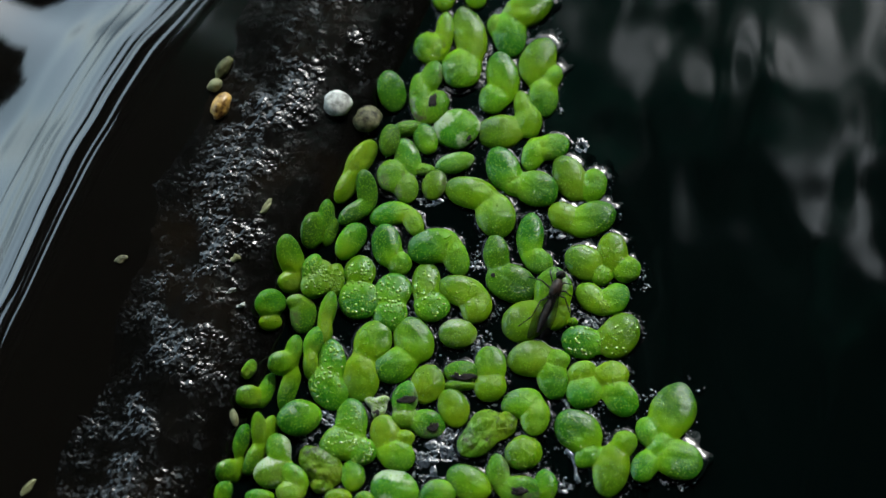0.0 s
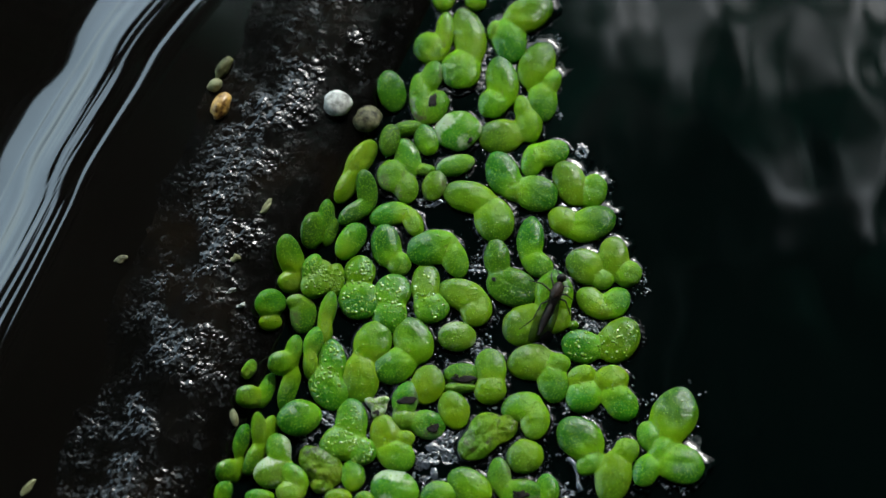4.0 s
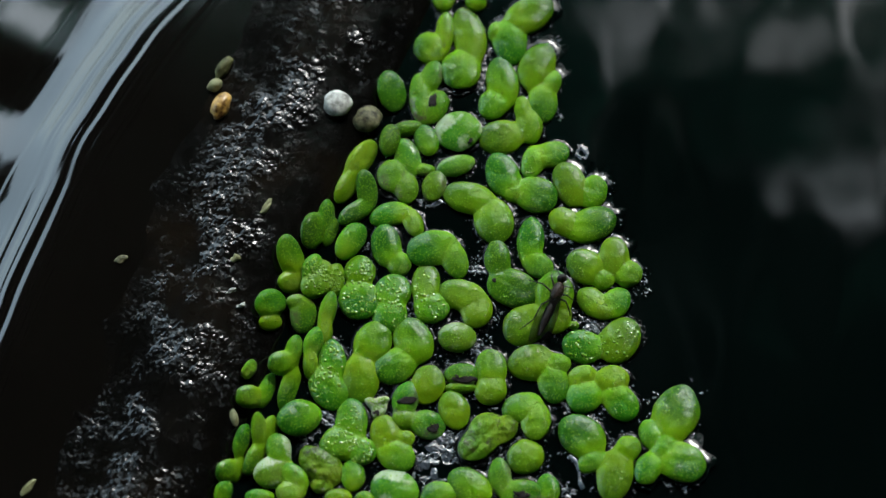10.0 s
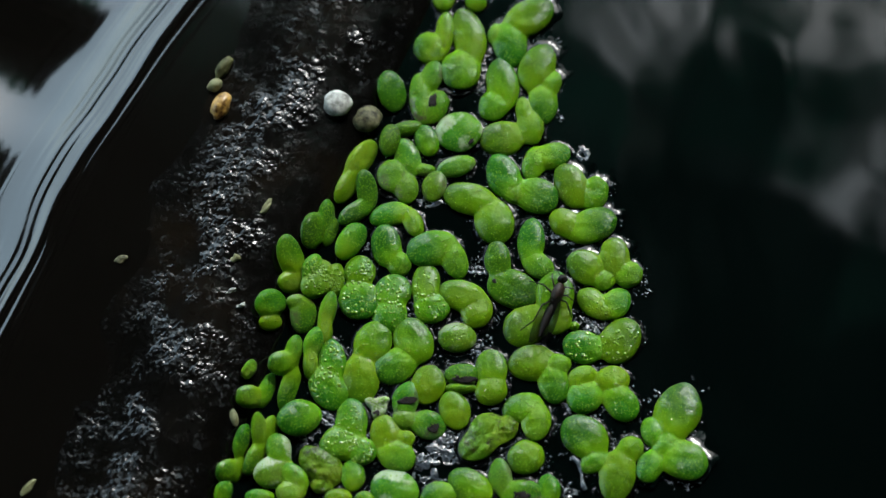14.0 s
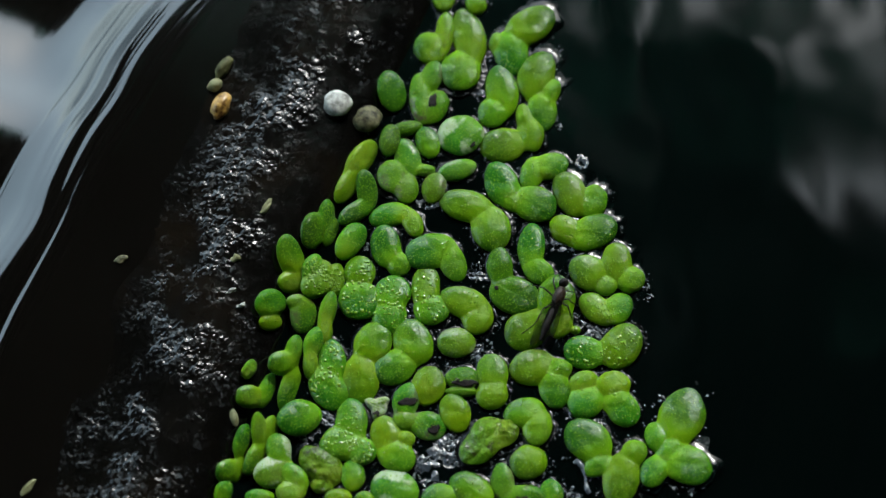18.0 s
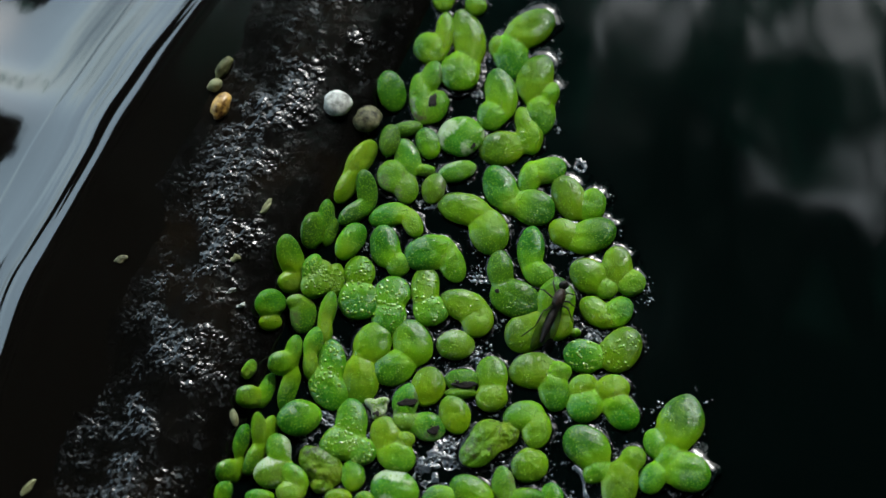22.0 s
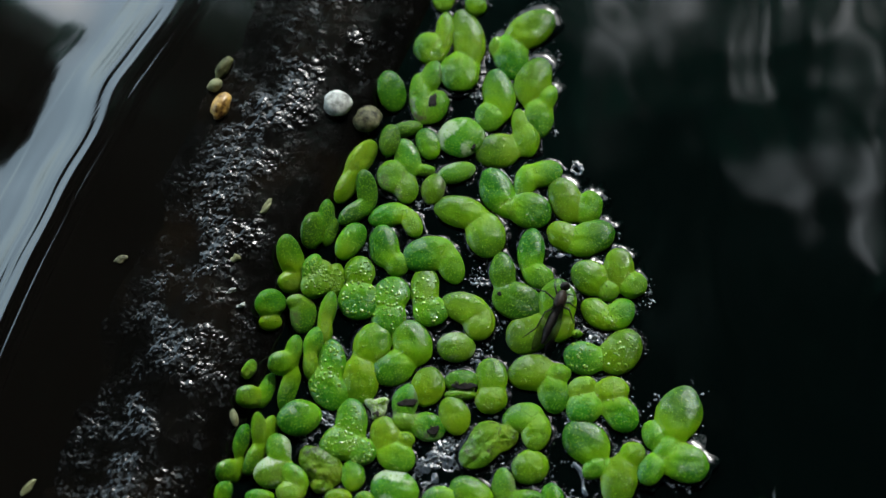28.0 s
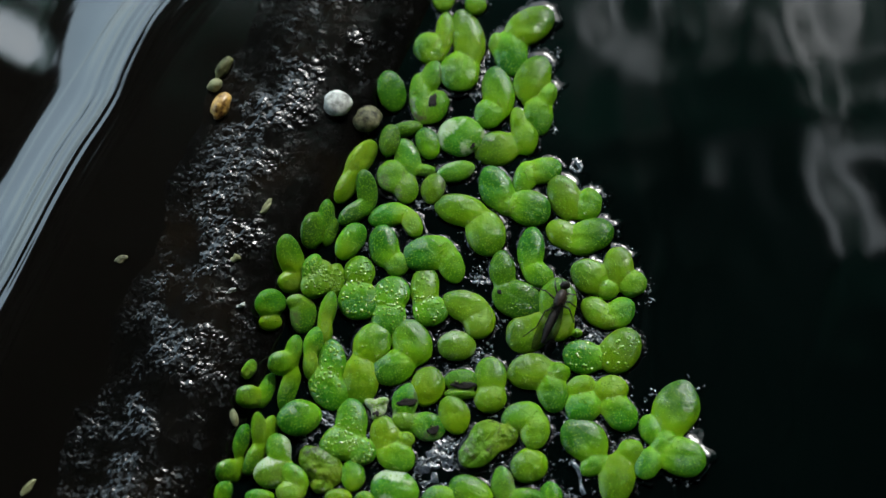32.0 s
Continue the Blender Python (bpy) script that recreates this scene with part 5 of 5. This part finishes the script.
film_patch((8.56, -11.63), 0.53, 0.36, 45, (0.1, -0.044, -0.032, 0.019, -0.692, -0.036, -0.002, 0.026))
film_patch((2.51, -7.41), 0.55, 0.51, -178, (-0.024, -0.022, 0.004, 0.004, -0.627, 0.002, -0.035, -0.016))
film_patch((8.27, 1.37), 0.75, 0.51, -143, (-0.008, -0.039, -0.046, 0.009, -0.949, 0.001, -0.019, 0.006))
film_patch((-9.24, -13.95), 0.7, 0.49, -146, ())
film_patch((-7.91, -12.8), 0.56, 0.4, 144, (-0.001, 0, 0, 0, -0.005, 0, 0, 0))
# Added to stand in for sky mirrored by the water climbing here.
film_patch((10.02, 7.78), 0.91, 0.45, 96, (-0.159, -0.043, -0.11, -0.02, -1.234, 0.022, -0.012, -0.013))
film_patch((8.27, -17.8), 0.69, 0.4, -168, (0.36, -0.087, -0.059, 0.008, -0.67, -0.101, 0.065, 0.056))
film_patch((-0.97, 3.79), 0.81, 0.36, 180, (-0.075, -0.004, -0.013, 0, -0.195, 0.004, -0.007, -0.003))
film_patch((2.56, 13.34), 0.56, 0.41, 89, (-0.1, -0.014, -0.028, 0.014, -0.617, 0.017, 0.015, 0.004))
root_strand((8.37, -15.15), (1.06, -2.49), (0.418, -0.133, -0.098, 0.016, -0.75, -0.131, 0.12, 0.119))


# ---- the gnat resting on the fronds ----
def gnat(at, drift):
    root = tagged(new("gnat"), "dark slender gnat with folded smoky wings resting on duckweed", "insect")

    def lump(name, x, y, z, rx, ry, rz, turn, material, label=""):
        v, f = blob(rx * MM, ry * MM, rz * MM, 16, 11, 0.08, x + y)
        return part(name, mesh(name, v, f, material), root, label, pose(x * MM, y * MM, z * MM, 0, 0, turn))

    lump("head", 0.72, 2.33, 0.42, 0.36, 0.32, 0.30, 20, CHITIN)
    lump("thorax", 0.33, 1.22, 0.45, 0.80, 0.44, 0.42, 68, BROWN_CHITIN, "brown humped thorax")
    v, f = tube([(0.2, 0.7, 0.40), (-0.15, 0.0, 0.36), (-0.6, -1.0, 0.25), (-0.95, -1.9, 0.12)], [0.25 * MM / MM, 0.33, 0.28, 0.10], 10)
    part("abdomen", mesh("abdomen", v * MM, f, CHITIN), root)
    for side in (-1, 1):
        nx, ny = 15, 7
        s, w = np.meshgrid(np.linspace(0, 1, nx), np.linspace(-1, 1, ny))
        wide = 0.46 * np.sin(math.pi * np.clip(s * 0.86 + 0.10, 0, 1)) ** 0.7
        L, Wd = s * 3.6, w * wide
        base_x, base_y = 0.24 + side * 0.12, 0.86
        ang = radians(247 + side * 4)
        x = base_x + L * math.cos(ang) - Wd * math.sin(ang) + side * 0.10 * s
        y = base_y + L * math.sin(ang) + Wd * math.cos(ang)
        z = 0.80 - 0.62 * s + 0.02 * side - 0.12 * w ** 2
        top = np.column_stack([x.ravel(), y.ravel(), z.ravel()])
        low = top - [0, 0, 0.02]
        f = grid(nx, ny)
        part("wing", mesh("wing", np.concatenate([top, low]) * MM, np.concatenate([f, f[:, ::-1] + nx * ny]), WING), root, "smoky translucent wing")
    legs = [
        [(0.20, 1.55, 0.35), (0.02, 2.10, 0.75), (0.00, 2.55, 0.45), (0.05, 2.9, 0.15)],
        [(0.12, 1.20, 0.35), (-0.65, 1.75, 0.80), (-1.15, 2.05, 0.45), (-1.55, 2.30, 0.12)],
        [(0.08, 0.80, 0.35), (-0.75, 0.15, 0.90), (-1.35, -0.85, 0.45), (-2.30, -1.45, 0.10)],
        [(0.55, 1.45, 0.35), (0.95, 1.60, 0.70), (1.25, 1.70, 0.30), (1.50, 1.72, 0.10)],
        [(0.60, 1.10, 0.35), (1.00, 0.95, 0.70), (1.35, 0.80, 0.30), (1.75, 0.72, 0.02)],
        [(0.50, 0.80, 0.35), (0.95, 0.45, 0.70), (1.15, 0.05, 0.30), (1.30, -0.35, 0.0)],
    ]
    for leg in legs:
        v, f = tube(leg, [0.075, 0.055, 0.045, 0.03], 6)
        part("leg", mesh("leg", v * MM, f, CHITIN), root)
    for side in (-1, 1):
        v, f = tube([(0.72 + side * 0.14, 2.55, 0.5), (0.72 + side * 0.30, 2.85, 0.55), (0.76 + side * 0.5, 3.10, 0.45)], [0.035, 0.028, 0.018], 5)
        part("antenna", mesh("antenna", v * MM, f, CHITIN), root)
    drifts(root, Matrix.Translation(Vector(at) * MM), drift)


gnat((7.52, -4.87, 0.75), (0.173, -0.025, 0.008, -0.009, -0.579, -0.003, 0.001, 0.021))


# ---- seeds and shells lying on the stone ----
def seed(name, at, rx, ry, rz, turn, material, label, category="seed", rough=0.12):
    v, f = blob(rz * MM, ry * MM, rx * MM, 26, 18, rough, at[0])
    v = v[:, ::-1] * [1, -1, 1]
    ob = tagged(new(name, mesh(name, v, f, material)), label, category)
    ob.matrix_basis = pose(at[0] * MM, at[1] * MM, (stone_height(*at) + rz * 0.5) * MM, 0, 0, turn)
    return ob


seed("seed", (-16.03, 10.85), 1.12, 0.68, 0.5, 72, SEED_OCHRE, "ochre orange oval seed lying on the wet stone")
seed("seed", (-15.96, 14.03), 1.0, 0.48, 0.42, 62, SEED_OLIVE, "dull olive elongated seed lying on the wet stone")
seed("seed", (-16.52, 12.58), 0.62, 0.48, 0.42, 50, SEED_PALE, "pale green-grey seed beside the ochre seed")
seed("seed", (-14.26, -13.03), 0.66, 0.28, 0.28, 100, SEED_PALE, "small cream seed at the edge of the duckweed")
seed("seed", (-27.98, -18.21), 0.78, 0.26, 0.26, 55, SEED_PALE, "small curved cream seed on the stone")
seed("snail_shell", (-7.63, 10.97), 1.05, 1.02, 0.6, 0, SHELL, "round chalky white flat shell on the stone", "shell", 0.13)
seed("snail_shell", (-5.48, 10.05), 1.10, 1.05, 0.6, 0, SHELL_BROWN, "round brown mottled shell beside the duckweed", "shell", 0.22)
seed("chip", (-22.64, -1.3), 0.44, 0.27, 0.16, 20, SHELL_BROWN, "small pale chip stuck to the stone", "chip", 0.5)
seed("chip", (-12.47, 2.67), 0.62, 0.22, 0.2, 65, SEED_PALE, "small pale chip stuck to the stone", "chip", 0.5)
seed("chip", (-14.56, -1.46), 0.30, 0.26, 0.2, 0, SEED_PALE, "small pale chip stuck to the stone", "chip", 0.5)
seed("chip", (-13.99, -4.85), 0.34, 0.16, 0.15, 20, SHELL, "small pale chip stuck to the stone", "chip", 0.5)
seed("chip", (-14.79, -3.9), 0.30, 0.12, 0.12, 30, SHELL, "small pale chip stuck to the stone", "chip", 0.5)


# ---- loose duckweed that the current carries past ----
DRIFTERS = []


def drifter(rows):
    root = tagged(new("duckweed_plant"), "small loose green duckweed plant carried past by the current", "duckweed", "drifting duckweed")
    fronds = [(0.7, 0.4, 0.98, 0.64, 30), (-0.7, 0.5, 0.88, 0.57, 150), (0.0, -0.6, 0.78, 0.62, 265)]
    for (x, y, a, b, turn), shape in zip(fronds, frond_shapes(fronds, rng.uniform(0, 50))[0]):
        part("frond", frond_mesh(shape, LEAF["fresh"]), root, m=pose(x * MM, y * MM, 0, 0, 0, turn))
    for turn in (80, 200, 330):
        c, sn = math.cos(radians(turn)), math.sin(radians(turn))
        v, f = tube([(c * 0.7, sn * 0.7, 0.0), (c * 1.4, sn * 1.4 + 0.2, 0.02), (c * 1.9, sn * 1.9 + 0.1, 0.02)], [0.07, 0.06, 0.03], 6)
        part("rootlet", mesh("rootlet", v * MM, f, FOAM), root, "grey water-beaded rootlet")
    DRIFTERS.append((root, rows))


drifter([(0, 41.29, 11.3, 0), (0.2, 31.27, 6.24, 10), (0.3, 28.42, 4.84, 20), (0.4, 25.87, 3.4, 30), (0.5, 22.4, 2.64, 50), (0.6, 19.93, -0.38, 80), (0.7, 20.01, -5.25, 95), (0.8, 20.45, -10.01, 110), (0.9, 22.73, -16.63, 120), (1, 23.99, -23.75, 130), (2, 23.94, -68.67, 150), (32, 12.97, -198.95, 170)])
drifter([(0, 53.75, 196.81, 0), (6.6, 37.61, 31.25, 20), (7, 32.31, 17.57, 50), (7.3, 18.64, 6.65, 100), (7.4, 18.94, 1.75, 110), (7.5, 18.62, -1.83, 125), (7.6, 18.45, -5.85, 140), (8, 18.44, -21.38, 165), (9, 18.56, -42.1, 190), (32, 12.97, -198.95, 260)])
drifter([(0, 67.56, 216.43, 0), (12.5, 35.55, 16.47, 20), (12.9, 31.51, 8.29, 40), (13, 31.04, 7.52, 50), (13.1, 30.6, 4.84, 60), (13.2, 31.27, 1.75, 70), (13.5, 31.94, -8.67, 80), (14, 31.56, -23.35, 90), (32, 19.29, -198.95, 170)])
drifter([(0, 38.52, 237.33, 0), (21.8, 22.62, 40.6, 20), (22.2, 19.04, 14.11, 40), (22.4, 17.97, 1.39, 60), (22.5, 17.31, -4.78, 75), (22.8, 16.81, -19.38, 100), (23.5, 16.76, -42.1, 130), (32, 14.58, -171.42, 170)])
drifter([(0, 45.52, 248.3, 0), (27, 28.26, 32.78, 30), (27.4, 25.31, 11.76, 60), (27.5, 24.71, 8.52, 70), (27.8, 23.03, -6.97, 100), (28, 22.49, -20.18, 120), (32, 16.65, -136.07, 200)])
drifter([(0, 52.75, 259.65, 0), (29.6, 33.06, 27.71, 20), (30, 25.28, 11.25, 30), (30.1, 22.74, 8.16, 60), (30.2, 21.51, 5.7, 75), (30.3, 21.87, 3.22, 85), (30.4, 23.11, 1.61, 110), (30.5, 23.59, -3.31, 140), (30.6, 24.23, -8.75, 150), (30.7, 25.62, -14.59, 165), (30.85, 26.57, -21.77, 180), (32, 27.53, -65.55, 230)])


# ---- what moves ----
def motions():
    for ob, base, c in DRIFTING:
        rows = []
        for i, t in enumerate(TIMES):
            dx = sum(c[k] * MODES[k][i] for k in range(4))
            dy = sum(c[4 + k] * MODES[k][i] for k in range(4))
            rows.append((t, Matrix.Translation((dx * MM, dy * MM, 0)) @ base))
        walk(ob, rows)
    for root, rows in DRIFTERS:
        walk(root, [(t, pose(x * MM, y * MM, 0.2 * MM, 0, 0, a)) for t, x, y, a in rows])
    walk(WATER_SHEET, [(t, pose(0, -0.04 * t, 0)) for t in range(0, 33, 2)])
    walk(STREAM, [(t, pose(BEND[0] * MM, BEND[1] * MM, 0, 0, 0, 26.7 * t)) for t in range(33)])


motions()
